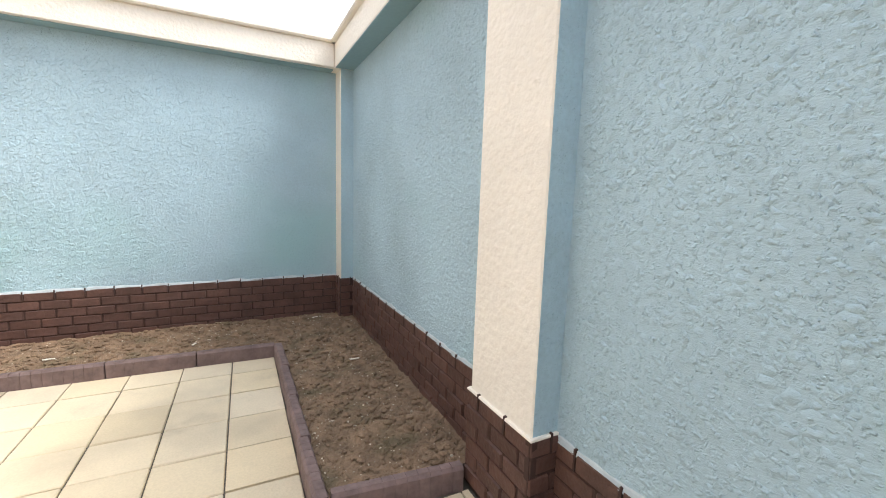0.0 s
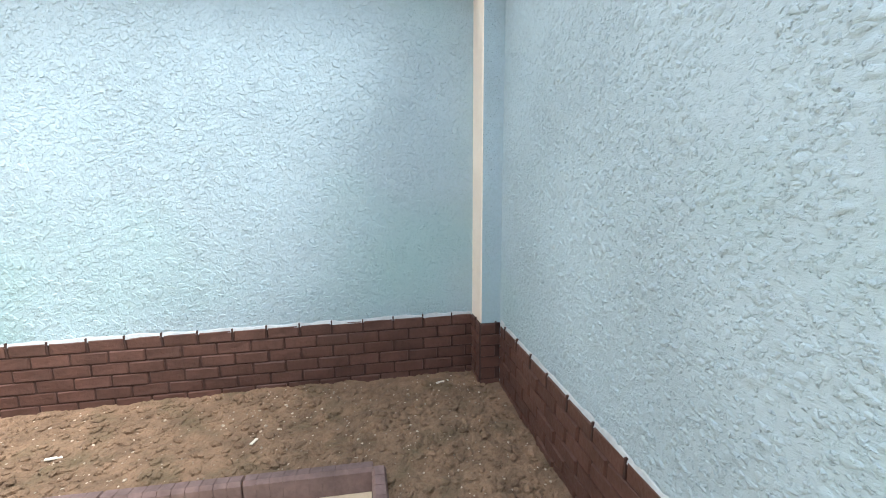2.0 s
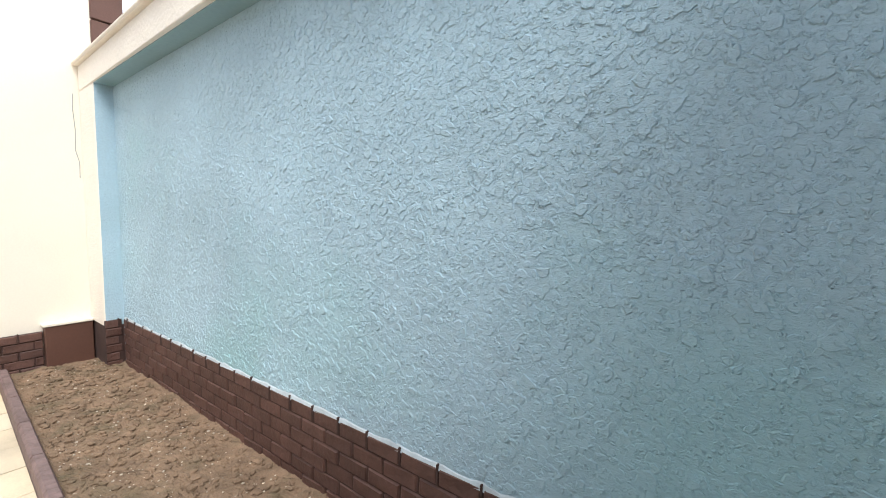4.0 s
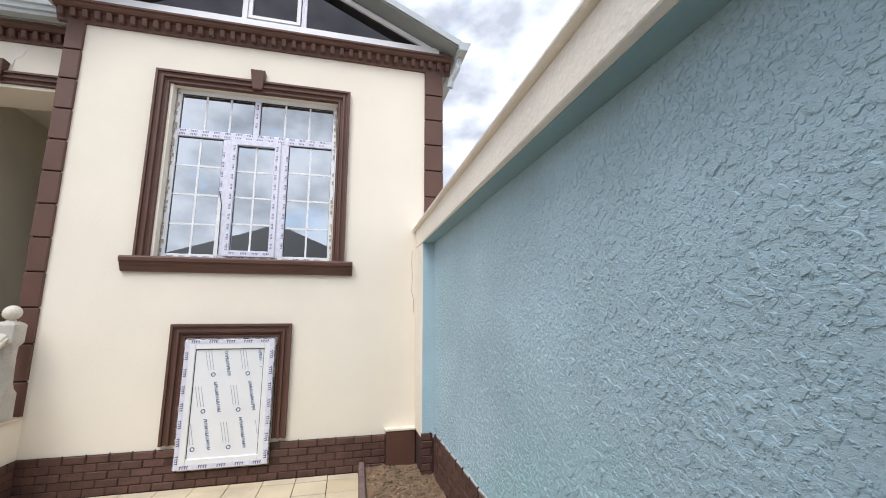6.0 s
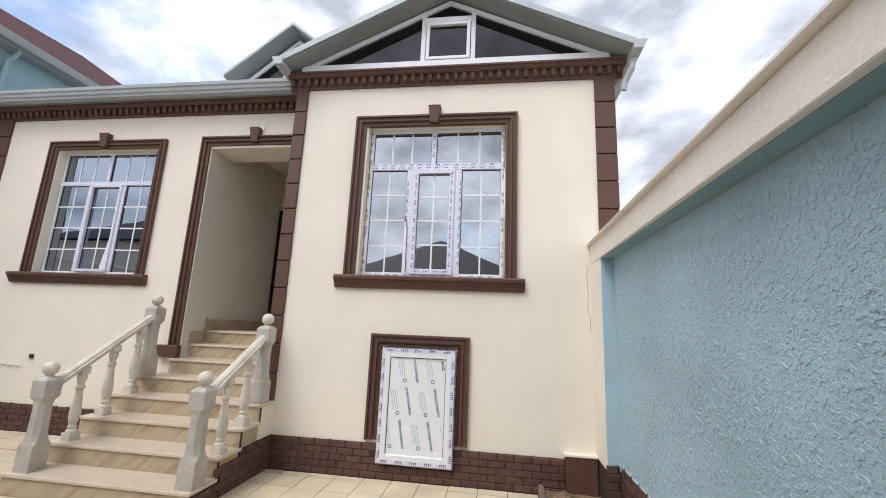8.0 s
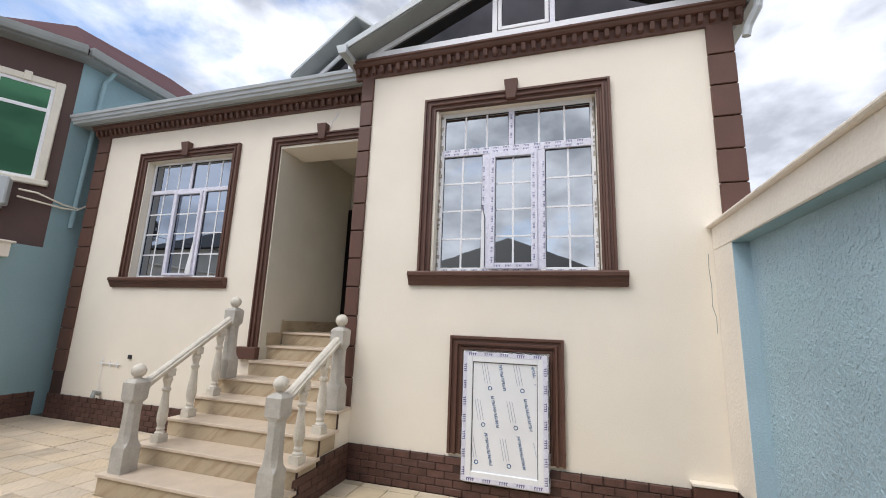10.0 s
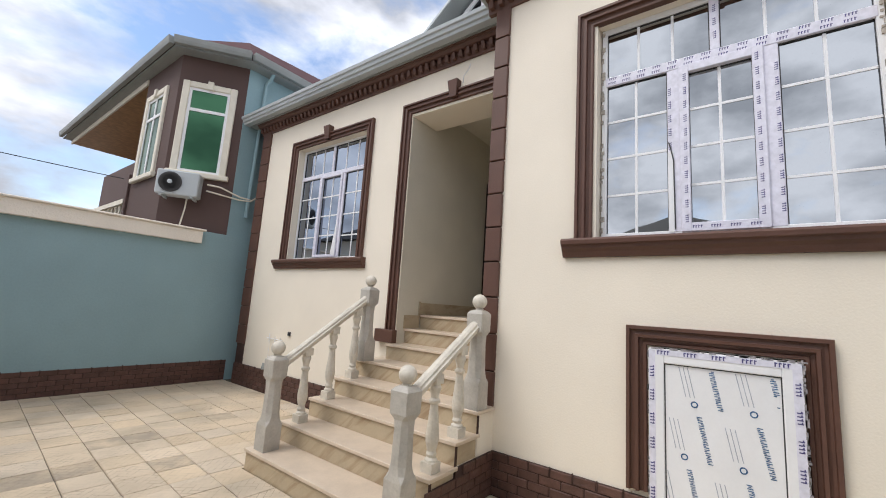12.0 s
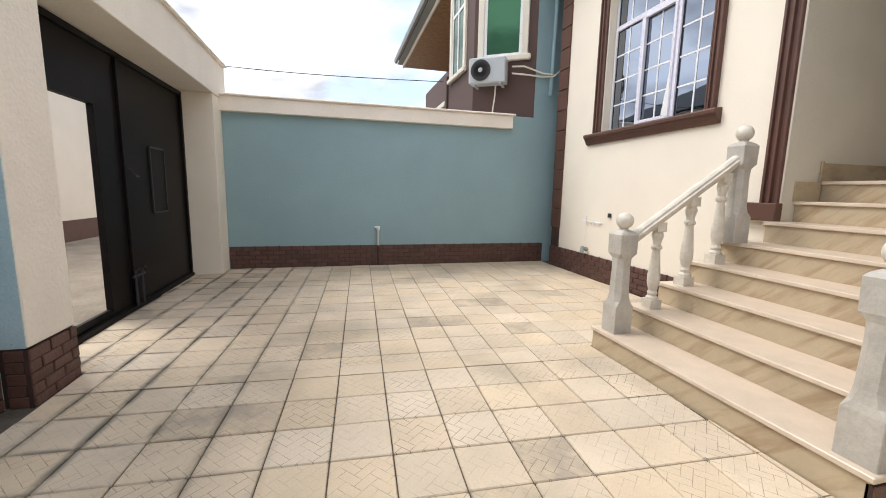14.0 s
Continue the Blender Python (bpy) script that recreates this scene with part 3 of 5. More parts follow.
part("pier_core", boxes(((5.26, -0.282, -0.05), (AX, BY, 0.45))), JOINT, east)
part("pier_core", boxes(((0.01, -0.214, -0.05), (0.43, BY, 0.41))), JOINT, north)

# water stub on the south wall
stub = thing("water_stub", "short white plastic water pipe fixed to the blue wall", "pipe", (2.77, DY, 0.3))
bm = bmesh.new()
lathe(bm, [(0.022, 0.0), (0.022, 0.27), (0.03, 0.275), (0.03, 0.33), (0.02, 0.335)], (2.77, DY + 0.04, 0.36), 10)
part("pipe", bm, PVC, stub, "", True)
part("elbow", boxes(((2.74, DY + 0.0, 0.665), (2.83, DY + 0.06, 0.69)), soft=0.006), PVC, stub)
part("cover_strip", boxes(((2.755, DY + 0.012, 0.0), (2.785, DY + 0.04, 0.36)), soft=0.004), JOINT, stub)


# ---- gate ----
gate = thing("gate", "black-brown sheet steel double gate with an open wicket", "gate", (5.6, -7.8, 0))
GX = 5.60
bm = bmesh.new()
pierced(bm, GX, GX + 0.035, -7.83, -6.0, 0.05, 2.62, [(-7.36, -6.5, 0.12, 2.05)])
leaf = part("leaf", bm, GATE, gate)
bm = bmesh.new()
pierced(bm, GX, GX + 0.035, -9.57, -7.85, 0.05, 2.62, [])
leaf2 = part("leaf", bm, GATE, gate)
part("stile", boxes(((GX - 0.03, -7.88, 0.04), (GX + 0.01, -7.80, 2.62)), soft=0.004), GATE, gate)
part("frame", boxes(((GX - 0.03, -9.575, 0.04), (GX + 0.03, -9.53, 2.64)), ((GX - 0.03, -9.53, 2.585), (GX + 0.03, -6.1, 2.64))), GATE, gate)
part("sill_rail", boxes(((GX - 0.05, -9.57, -0.012), (GX + 0.05, -6.1, 0.045)), soft=0.006), GATE, gate)
part("flap", boxes(((GX - 0.012, -8.84, 1.01), (GX - 0.002, -8.465, 1.765)), soft=0.003), GATE, leaf2)
part("flap_frame", boxes(((GX - 0.02, -8.86, 1.0), (GX - 0.003, -8.84, 1.775)), ((GX - 0.02, -8.465, 1.0), (GX - 0.003, -8.445, 1.775)), ((GX - 0.02, -8.84, 1.765), (GX - 0.003, -8.465, 1.785)), ((GX - 0.02, -8.84, 0.99), (GX - 0.003, -8.465, 1.01))), PLASTIC, leaf2)
part("wicket_edge", boxes(((GX - 0.02, -7.40, 0.1), (GX + 0.04, -7.362, 2.09)), ((GX - 0.02, -7.362, 2.052), (GX + 0.04, -6.4, 2.09))), GATE, leaf)
bm = bmesh.new()
tube(bm, [(GX - 0.05, -7.93, 0.03), (GX - 0.05, -7.93, 0.42), (GX - 0.09, -7.93, 0.44)], 0.014)
tube(bm, [(GX - 0.05, -7.78, 0.03), (GX - 0.05, -7.78, 0.42), (GX - 0.09, -7.78, 0.44)], 0.014)
tube(bm, [(GX - 0.05, -7.99, 0.36), (GX - 0.05, -7.72, 0.36)], 0.012)
part("drop_bolt", bm, PLASTIC, gate)
bm = bmesh.new()
tube(bm, [(GX - 0.03, -7.9, 1.5), (GX - 0.06, -7.95, 1.42), (GX - 0.06, -8.02, 1.42)], 0.01)
part("handle", bm, PLASTIC, gate)

# ---- the house ----
house = thing("house", "new cream-rendered house with brown trim and white gables", "house", (0, -5, 0))
HX, LX = 0.0, -0.47  # faces of the forward and the set-back half
HY0, HY1, LY0 = -4.09, 0.122, -9.70
BIG = (-3.02, -1.21, 2.275, 4.275)
LOW = (-2.60, -1.75, 0.36, 1.43)
SMALL = (-8.40, -6.60, 2.255, 4.255)
DOOR = (-5.68, -4.16, 0.6, 4.24)
bm = bmesh.new()
pierced(bm, HX, -0.32, HY0 + 0.02, HY1 - 0.02, -0.1, 5.0, [BIG, LOW])
part("wall", bm, CREAM, house)
bm = bmesh.new()
pierced(bm, LX, LX - 0.32, LY0 + 0.02, HY0 + 0.02, -0.1, 5.0, [SMALL, DOOR])
part("wall", bm, CREAM, house)
part("wall", boxes(((LX - 0.2, HY0 + 0.02, -0.1), (HX - 0.002, HY0 + 0.3, 5.0))), CREAM, house)
part("wall", boxes(((-7.0, HY1 - 0.3, -0.1), (-0.322, HY1 - 0.02, 5.0))), CREAM, house)
part("wall", boxes(((-7.0, LY0 + 0.02, -0.1), (LX - 0.322, LY0 + 0.3, 5.0))), CREAM, house)
part("wall", boxes(((-7.3, LY0 + 0.02, -0.1), (-7.0, HY1 - 0.02, 5.0))), CREAM, house)
# porch lining behind the doorway
PZ = 1.495
part("porch_lining", boxes(((-2.6, -5.83, 0.5), (LX - 0.322, -5.682, 4.72))), PLASTER_SHADED, house)
part("porch_lining", boxes(((-2.75, -5.83, 0.5), (-2.6, -4.0, 4.72))), PLASTER_SHADED, house)
part("porch_lining", boxes(((-2.6, -4.155, 0.5), (LX - 0.322, -4.0, 4.72))), PLASTER_SHADED, house)
part("porch_lining", boxes(((LX - 0.323, -5.681, 0.6), (LX - 0.004, -5.676, 4.24)), ((LX - 0.323, -4.164, 0.6), (LX - 0.004, -4.159, 4.24))), PLASTER_SHADED, house)
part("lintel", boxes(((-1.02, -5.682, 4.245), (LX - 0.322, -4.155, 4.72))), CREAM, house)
part("porch_ceiling", boxes(((-2.6, -5.682, 4.6), (-1.02, -4.155, 4.72))), PLASTER_SHADED, house)
part("porch_floor", boxes(((-2.6, -5.68, 1.30), (-0.96, -4.157, PZ))), TREAD, house)
part("skirting", boxes(((-2.59, -5.676, PZ), (-0.90, -5.662, PZ + 0.165)), ((-0.91, -5.676, PZ - 0.02), (-0.89, -5.658, PZ + 0.18)), ((-0.91, -5.676, PZ - 0.188), (-0.60, -5.662, PZ - 0.01))), STONE, house, "marble skirting")
DX = -2.6
DOOR_PAINT = material("black_lacquered_door", (0.010, 0.008, 0.007), 0.35, vary=0.3, scale=12, bump=0.001, bump_scale=40, spec=0.2)
door = part("front_door", boxes(((DX, -5.61, PZ + 0.004), (DX + 0.05, -4.30, 3.78)), soft=0.004), DOOR_PAINT, house, "black panelled front door, shut")
for y0, y1 in ((-5.672, -5.58), (-4.33, -4.25)):
    part("door_frame", boxes(((DX, y0, PZ + 0.003), (DX + 0.075, y1, 3.86)), soft=0.006), DOOR_PAINT, door)
part("door_frame", boxes(((DX, -5.58, 3.75), (DX + 0.074, -4.33, 3.86)), soft=0.006), DOOR_PAINT, door)
for y0, y1 in ((-5.47, -4.98), (-4.89, -4.40)):
    for z0, z1 in ((PZ + 0.15, PZ + 0.62), (PZ + 0.74, PZ + 1.10), (PZ + 1.22, PZ + 2.10)):
        part("door_panel", boxes(((DX + 0.05, y0, z0), (DX + 0.066, y1, z1)), soft=0.012), DOOR_PAINT, door)
bm = bmesh.new()
tube(bm, [(DX + 0.05, -5.525, PZ + 1.02), (DX + 0.10, -5.525, PZ + 1.02), (DX + 0.105, -5.475, PZ + 1.02), (DX + 0.10, -5.395, PZ + 1.01)], 0.011)
part("handle", bm, CHROME, door, "chrome lever handle")
part("lock_plate", boxes(((DX + 0.05, -5.547, PZ + 0.86), (DX + 0.056, -5.503, PZ + 1.10)), soft=0.004), CHROME, door)
part("lock_plate", boxes(((DX + 0.05, -5.547, PZ + 1.26), (DX + 0.058, -5.503, PZ + 1.36)), soft=0.004), CHROME, door)


def casing(y0, y1, z0, z1, x, base=0.0):
    """Stepped moulding round three sides of an opening; y0 to z1 is its outer edge."""
    profile = [(0, -0.01), (0, 0.052), (0.004, 0.058), (0.026, 0.058), (0.030, 0.036), (0.046, 0.032), (0.062, 0.036), (0.066, 0.056), (0.086, 0.054), (0.092, 0.026), (0.112, 0.018), (0.118, 0.030), (0.136, 0.030), (0.142, 0.022), (0.142, -0.03)]
    bm = bmesh.new()
    rows = []
    for u, w in profile:
        rows.append([bm.verts.new((x + w, *p)) for p in ((y0 + u, z0), (y0 + u, z1 - u), (y1 - u, z1 - u), (y1 - u, z0))])
    for a, b in zip(rows, rows[1:]):
        for i in range(3):
            bm.faces.new([a[i], a[i + 1], b[i + 1], b[i]])
    for k in (0, 3):
        bm.faces.new([r[k] for r in rows])
    return bm


def sill(y0, y1, z, x):
    bm = bmesh.new()
    prof = [(-0.02, -0.155), (0.035, -0.155), (0.045, -0.13), (0.05, -0.11), (0.072, -0.085), (0.076, -0.06), (0.10, -0.05), (0.104, -0.018), (0.09, 0.0), (-0.1, 0.012)]
    extrude(bm, prof, (x, y0, z), (x, y1, z))
    bmesh.ops.bevel(bm, geom=[e for e in bm.edges if abs(e.verts[0].co.y - e.verts[1].co.y) < 1e-5], offset=0.004, segments=1, affect="EDGES")
    return bm


def keystone(y, z, x):
    bm = bmesh.new()
    v = box(bm, (x, y - 0.08, z - 0.115), (x + 0.105, y + 0.08, z + 0.115))
    for p in v:
        if p.co.z < z:
            p.co.y = y + (p.co.y - y) * 0.68
            p.co.x = x + (p.co.x - x) * 0.72
    bevel(bm, 0.006)
    return bm


for y0, y1, z0, z1, x, s0, s1, ky in ((-3.19, -1.065, 2.275, 4.41, HX, -3.29, -0.972, -2.13), (-8.56, -6.45, 2.255, 4.40, LX, -8.73, -6.385, -7.54)):
    part("window_casing", casing(y0, y1, z0, z1, x), BROWN, house, "brown moulded window surround")
    part("window_sill", sill(s0, s1, z0, x), BROWN, house)
    part("keystone", keystone(ky, z1 - 0.01, x), BROWN, house)
part("window_casing", casing(-2.768, -1.595, 0.40, 1.58, HX), BROWN, house, "brown moulded surround")
bm = casing(-5.835, -4.0, 1.121, 4.42, LX)
part("door_casing", bm, BROWN, house, "brown moulded door surround")
part("casing_foot", boxes(((LX, -5.985, 1.121), (LX + 0.09, -5.655, 1.285)), soft=0.006), BROWN, house)
part("keystone", keystone(-4.95, 4.42, LX), BROWN, house)


def window(parent, x, opening, film, coat):
    """Three-light casement below two fixed top lights, with bars between the panes."""
    y0, y1, z0, z1 = opening
    fm = FILM
    w, m = (0.062, 0.105) if film else (0.046, 0.062)
    sw, tw = (0.068, 0.044) if film else (0.042, 0.034)
    zt = z0 + (z1 - z0) * 0.735
    ya, yb = y0 + (y1 - y0) * 0.325, y0 + (y1 - y0) * 0.665
    ym = (y0 + y1) / 2 - 0.03
    xf, xb = x - 0.11, x - 0.18
    lo, hi = y0 + 0.012, y1 - 0.012
    frame_ob = part("window", boxes(((xb, lo, z0), (xf, lo + w * 0.72, z1)), ((xb, hi - w * 0.72, z0), (xf, hi, z1)), ((xb, lo, z1 - w * 0.8), (xf - 0.001, hi, z1)), ((xb, lo, z0), (xf - 0.001, hi, z0 + w)), soft=0.004), PVC, parent, "white window frame in torn printed film" if film else "white window frame")
    part("transom", boxes(((xb, lo + 0.03, zt - tw), (xf + 0.004, hi - 0.03, zt + tw)), soft=0.005), fm, frame_ob)
    part("mullion", boxes(((xb, ym - tw * 0.75, zt + tw), (xf + 0.002, ym + tw * 0.75, z1 - 0.04)), soft=0.005), fm, frame_ob)
    for yy in (ya, yb):
        part("mullion", boxes(((xb, yy - m / 2, z0 + 0.05), (xf + 0.002, yy + m / 2, zt - tw)), soft=0.005), fm, frame_ob)
    sa, sb, s0, s1 = ya + m * 0.33, yb - m * 0.33, z0 + 0.045, zt - tw + 0.012
    part("sash", boxes(((xb + 0.02, sa, s0), (xf + 0.022, sa + sw, s1)), ((xb + 0.02, sb - sw, s0), (xf + 0.022, sb, s1)), ((xb + 0.02, sa + sw, s0), (xf + 0.0215, sb - sw, s0 + sw)), ((xb + 0.02, sa + sw, s1 - sw), (xf + 0.0215, sb - sw, s1)), soft=0.004), fm, frame_ob)
    e = w * 0.65
    panes = [(lo + e, ym - tw * 0.75, zt + tw, z1 - w * 0.75, 3, 1), (ym + tw * 0.75, hi - e, zt + tw, z1 - w * 0.75, 3, 1),
             (lo + e, ya - m / 2, z0 + w, zt - tw, 2, 4), (yb + m / 2, hi - e, z0 + w, zt - tw, 2, 4), (sa + sw - 0.005, sb - sw + 0.005, s0 + sw - 0.005, s1 - sw + 0.005, 2, 4)]
    for a, b, c, d, nx, nz in panes:
        pane = part("pane", boxes(((xf - 0.05, a - 0.01, c - 0.01), (xf - 0.03, b + 0.01, d + 0.01))), coat, frame_ob, "mirror-coated glass" if film else "dark window glass")
        for i in range(1, nx):
            yy = a + (b - a) * i / nx
            part("glazing_bar", boxes(((xf - 0.0305, yy - 0.010, c), (xf - 0.024, yy + 0.010, d))), PVC, frame_ob)
        for i in range(1, nz):
            zz = c + (d - c) * i / nz
            part("glazing_bar", boxes(((xf - 0.0305, a, zz - 0.010), (xf - 0.0245, b, zz + 0.010))), PVC, frame_ob)
        seal = 0.008
        part("seal", boxes(((xf - 0.0305, a, c), (xf - 0.02, a + seal, d)), ((xf - 0.0305, b - seal, c), (xf - 0.02, b, d)), ((xf - 0.0305, a, d - seal), (xf - 0.0195, b, d))), PLASTIC, frame_ob)
    if not film:
        flap = bmesh.new()
        prism_pts = [(sb - sw - 0.002, s0 + 0.02), (sb - 0.002, s0 + 0.03), (sb - sw * 0.4, s0 + 0.62), (sb - sw - 0.07, s0 + 0.05)]
        lo_ring, hi_ring = ([flap.verts.new((xx, y, z)) for y, z in prism_pts] for xx in (xf + 0.024, xf + 0.027))
        flap.faces.new(lo_ring[::-1])
        flap.faces.new(hi_ring)
        for i in range(4):
            flap.faces.new([lo_ring[i], lo_ring[(i + 1) % 4], hi_ring[(i + 1) % 4], hi_ring[i]])
        part("film_flap", flap, PVC, frame_ob, "loose hanging flap of white film")
    if film:
        rnd = random.Random(5)
        marks = bmesh.new()

        def run(along, lo_, hi_, at, xm):
            s = lo_ + rnd.uniform(0.02, 0.08)
            while s < hi_ - 0.09:
                for k in range(4):
                    c = s + k * 0.017
                    if along == "y":
                        box(marks, (xm, c, at - 0.011), (xm + 0.0015, c + 0.006, at + 0.011))
                        box(marks, (xm, c + 0.006, at + 0.004), (xm + 0.0015, c + 0.012, at + 0.009))
                    else:
                        box(marks, (xm, at - 0.011, c), (xm + 0.0015, at + 0.011, c + 0.006))
                        box(marks, (xm, at + 0.004, c + 0.006), (xm + 0.0015, at + 0.009, c + 0.012))
                s += 0.118
        run("y", lo, hi, zt - 0.018, xf + 0.0035)
        run("y", lo, hi, zt + 0.024, xf + 0.0035)
        run("y", lo, hi, z0 + 0.03, xf - 0.0015)
        run("z", zt + 0.06, z1, ym, xf + 0.0015)
        for yy, s in ((ya, -1), (yb, 1)):
            run("z", z0 + 0.08, zt - 0.06, yy + s * 0.035, xf + 0.0015)
        run("z", s0 + 0.05, s1, sa + 0.04, xf + 0.0215)
        run("z", s0 + 0.05, s1, sb - 0.04, xf + 0.0215)
        run("y", sa, sb, s0 + 0.035, xf + 0.0212)
        tagged(part("film_print", marks, INK, frame_ob, "dark printed marks on the film"), kind="stuff")
        peel = bmesh.new()
        tear = z0 + 0.5 * (zt - z0)
        tube(peel, [(xf + 0.008, ya - 0.046, tear + 0.06), (xf + 0.01, ya - 0.030, tear), (xf + 0.009, ya - 0.012, tear - 0.10), (xf + 0.010, ya - 0.010, tear - 0.3), (xf + 0.008, ya - 0.006, z0 + 0.07)], 0.0045, 6)
        part("film_edge", peel, PLASTIC, frame_ob, "dark curled edge of torn film")
        part("bare_strip", boxes(((xf, ya - 0.053, z0 + 0.05), (xf + 0.005, ya - 0.012, tear - 0.02)), soft=0.001), PVC, frame_ob, "bare white frame under the torn film")
        torn = bmesh.new()
        for i in range(46):
            zz = z0 + (z1 - z0) * (i + rnd.random()) / 46
            for yy, s in ((lo, 1), (hi, -1)):
                if rnd.random() < 0.6:
                    box(torn, (xf - 0.004, yy - 0.006, zz), (xf + 0.004 + rnd.uniform(0, 0.01), yy + s * rnd.uniform(0.01, 0.03), zz + rnd.uniform(0.015, 0.05)))
        tagged(part("mortar_smear", torn, material("mortar_smear", (0.42, 0.38, 0.33), 0.9, vary=0.3, scale=30), frame_ob), kind="stuff")
    return frame_ob


window(house, HX, BIG, True, GLASS)
window(house, LX, SMALL, False, GLASS_BLUE)
# thin black sheet behind the hatch opening, coloured as an unlit room
part("dark_room", boxes(((-0.31, -2.7, 0.3), (-0.3, -1.65, 1.5))), BLACK, house)

# quoins
ZJ = [4.86 - 0.346 * i for i in range(13)]


def quoins(y0, y1, x, z_low, back, side=0.0):
    for a, b in zip(ZJ, ZJ[1:]):
        lo = max(b + 0.008, z_low)
        if a - 0.006 - lo < 0.03:
            continue
        part("quoin", boxes(((x - back, y0 - side, lo), (x + 0.035, y1, a - 0.006)), soft=0.006), BROWN, house)
    part("quoin_bed", boxes(((x - back + 0.01, y0 + 0.012 - side, z_low), (x + 0.012, y1 - 0.012, 4.85))), JOINT, house)


quoins(-0.118, HY1, HX, 0.4, 0.25)
quoins(HY0, -3.925, HX, 0.735, 0.46)
quoins(LY0, -9.42, LX, 0.36, 0.25)


def cornice(y0, y1, x, z, west_end=0.0):
    bm = bmesh.new()
    prof = [(-0.02, 0.0), (0.03, 0.0), (0.035, 0.03), (0.06, 0.10), (0.062, 0.118), (0.115, 0.122), (0.135, 0.145), (0.14, 0.165), (0.165, 0.17), (0.168, 0.19), (-0.02, 0.195)]
    extrude(bm, prof, (x, y0, z), (x, y1, z))
    part("cornice", bm, BROWN, house, "brown moulded eaves cornice")
    bm = bevel(boxes(((0.0, -0.026, 0.0), (0.075, 0.026, 0.085))), 0.006)
    for v in bm.verts:
        if v.co.z < 0.02:
            v.co.x *= 0.75
    me = shape("dentil", bm, BROWN)
    n = int((y1 - y0) / 0.111)
    for i in range(n):
        ob = part("dentil", me, BROWN, house)
        ob.matrix_basis = pose(x + 0.034, y0 + (i + 0.5) * (y1 - y0) / n, z + 0.032)


cornice(HY0 - 0.10, HY1 + 0.10, HX, 4.845)
cornice(LY0 - 0.05, HY0 - 0.03, LX, 4.80)

# set-back half: gutter and roof
bm = bmesh.new()
extrude(bm, [(0.16, 0.02), (0.30, 0.02), (0.308, 0.055), (0.335, 0.065), (0.345, 0.11), (0.368, 0.12), (0.378, 0.165), (0.35, 0.17), (0.34, 0.15), (0.16, 0.15)], (LX, -10.02, 4.975), (LX, HY0 - 0.06, 4.975))
part("gutter", bm, METAL, house, "pale grey box gutter")
part("soffit", boxes(((LX - 0.1, -9.98, 4.985), (LX + 0.2, HY0 - 0.06, 5.02))), SOFFIT, house)


def slab(bm, pts, thick):
    lo = [bm.verts.new(p) for p in pts]
    hi = [bm.verts.new((p[0], p[1], p[2] + thick)) for p in pts]
    k = len(pts)
    bm.faces.new(lo[::-1])
    bm.faces.new(hi)
    for i in range(k):
        bm.faces.new([lo[i], lo[(i + 1) % k], hi[(i + 1) % k], hi[i]])


bm = bmesh.new()
slab(bm, [(LX + 0.33, -10.0, 5.12), (LX + 0.33, HY0 - 0.05, 5.12), (-4.2, HY0 - 0.05, 6.15), (-4.2, -10.0, 6.15)], 0.05)
slab(bm, [(-4.2, -10.0, 6.15), (-4.2, HY0, 6.15), (-7.6, HY0, 5.0), (-7.6, -10.0, 5.0)], 0.05)
part("roof", bm, METAL, house)

# forward half: glazed gable and its roof
RY, SL = -1.98, 0.475
GB, GT = 5.035, 5.145


def gable(parent, x, yc, half, z0, slope, sash, tag):
    """White-framed glazed triangle over a base rail; the sash hangs in the middle."""
    apex = z0 + half * slope
    bm = bmesh.new()
    slab2 = lambda pts, xa, xb: [bm.faces.new(f) for f in (lambda a, b: [a, b[::-1]] + [[a[i], b[i], b[(i + 1) % len(a)], a[(i + 1) % len(a)]] for i in range(len(a))])([bm.verts.new((xa, *p)) for p in pts], [bm.verts.new((xb, *p)) for p in pts])]
    slab2([(yc - half, z0), (yc + half, z0), (yc, apex)], x - 0.05, x - 0.03)
    g = part("gable_glass", bm, GLASS_DARK, parent, "smoked glass gable")
    bm = bmesh.new()
    w = 0.062
    for s in (-1, 1):
        n = math.hypot(1, slope)
        slab2([(yc + s * half, z0), (yc + s * (half - w * n / slope), z0), (yc, apex - w * n), (yc, apex)], x - 0.06, x)
    part("gable_frame", bm, PVC, parent, "white gable frame")
    part("gable_rail", boxes(((x - 0.06, yc - half - 0.05, z0 - 0.10), (x + 0.008, yc + half + 0.05, z0 + 0.015)), soft=0.005), PVC, parent)
    if sash:
        a, b, t = sash
        part("gable_mullion", boxes(((x - 0.05, a - 0.04, z0 + 0.01), (x + 0.003, a + 0.02, z0 + t + 0.16)), soft=0.004), PVC, parent)
        part("gable_mullion", boxes(((x - 0.05, b - 0.02, z0 + 0.01), (x + 0.003, b + 0.04, z0 + t + 0.16)), soft=0.004), FILM, parent)
        part("gable_transom", boxes(((x - 0.05, a + 0.02, z0 + t), (x + 0.0035, b - 0.02, z0 + t + 0.075)), soft=0.004), PVC, parent)
        part("gable_sash", boxes(((x - 0.03, a + 0.03, z0 + 0.02), (x + 0.016, a + 0.075, z0 + t - 0.01)), ((x - 0.03, b - 0.075, z0 + 0.02), (x + 0.016, b - 0.03, z0 + t - 0.01)), ((x - 0.03, a + 0.075, z0 + 0.02), (x + 0.0155, b - 0.075, z0 + 0.065)), ((x - 0.03, a + 0.075, z0 + t - 0.055), (x + 0.0155, b - 0.075, z0 + t - 0.01)), soft=0.004), PVC, parent)


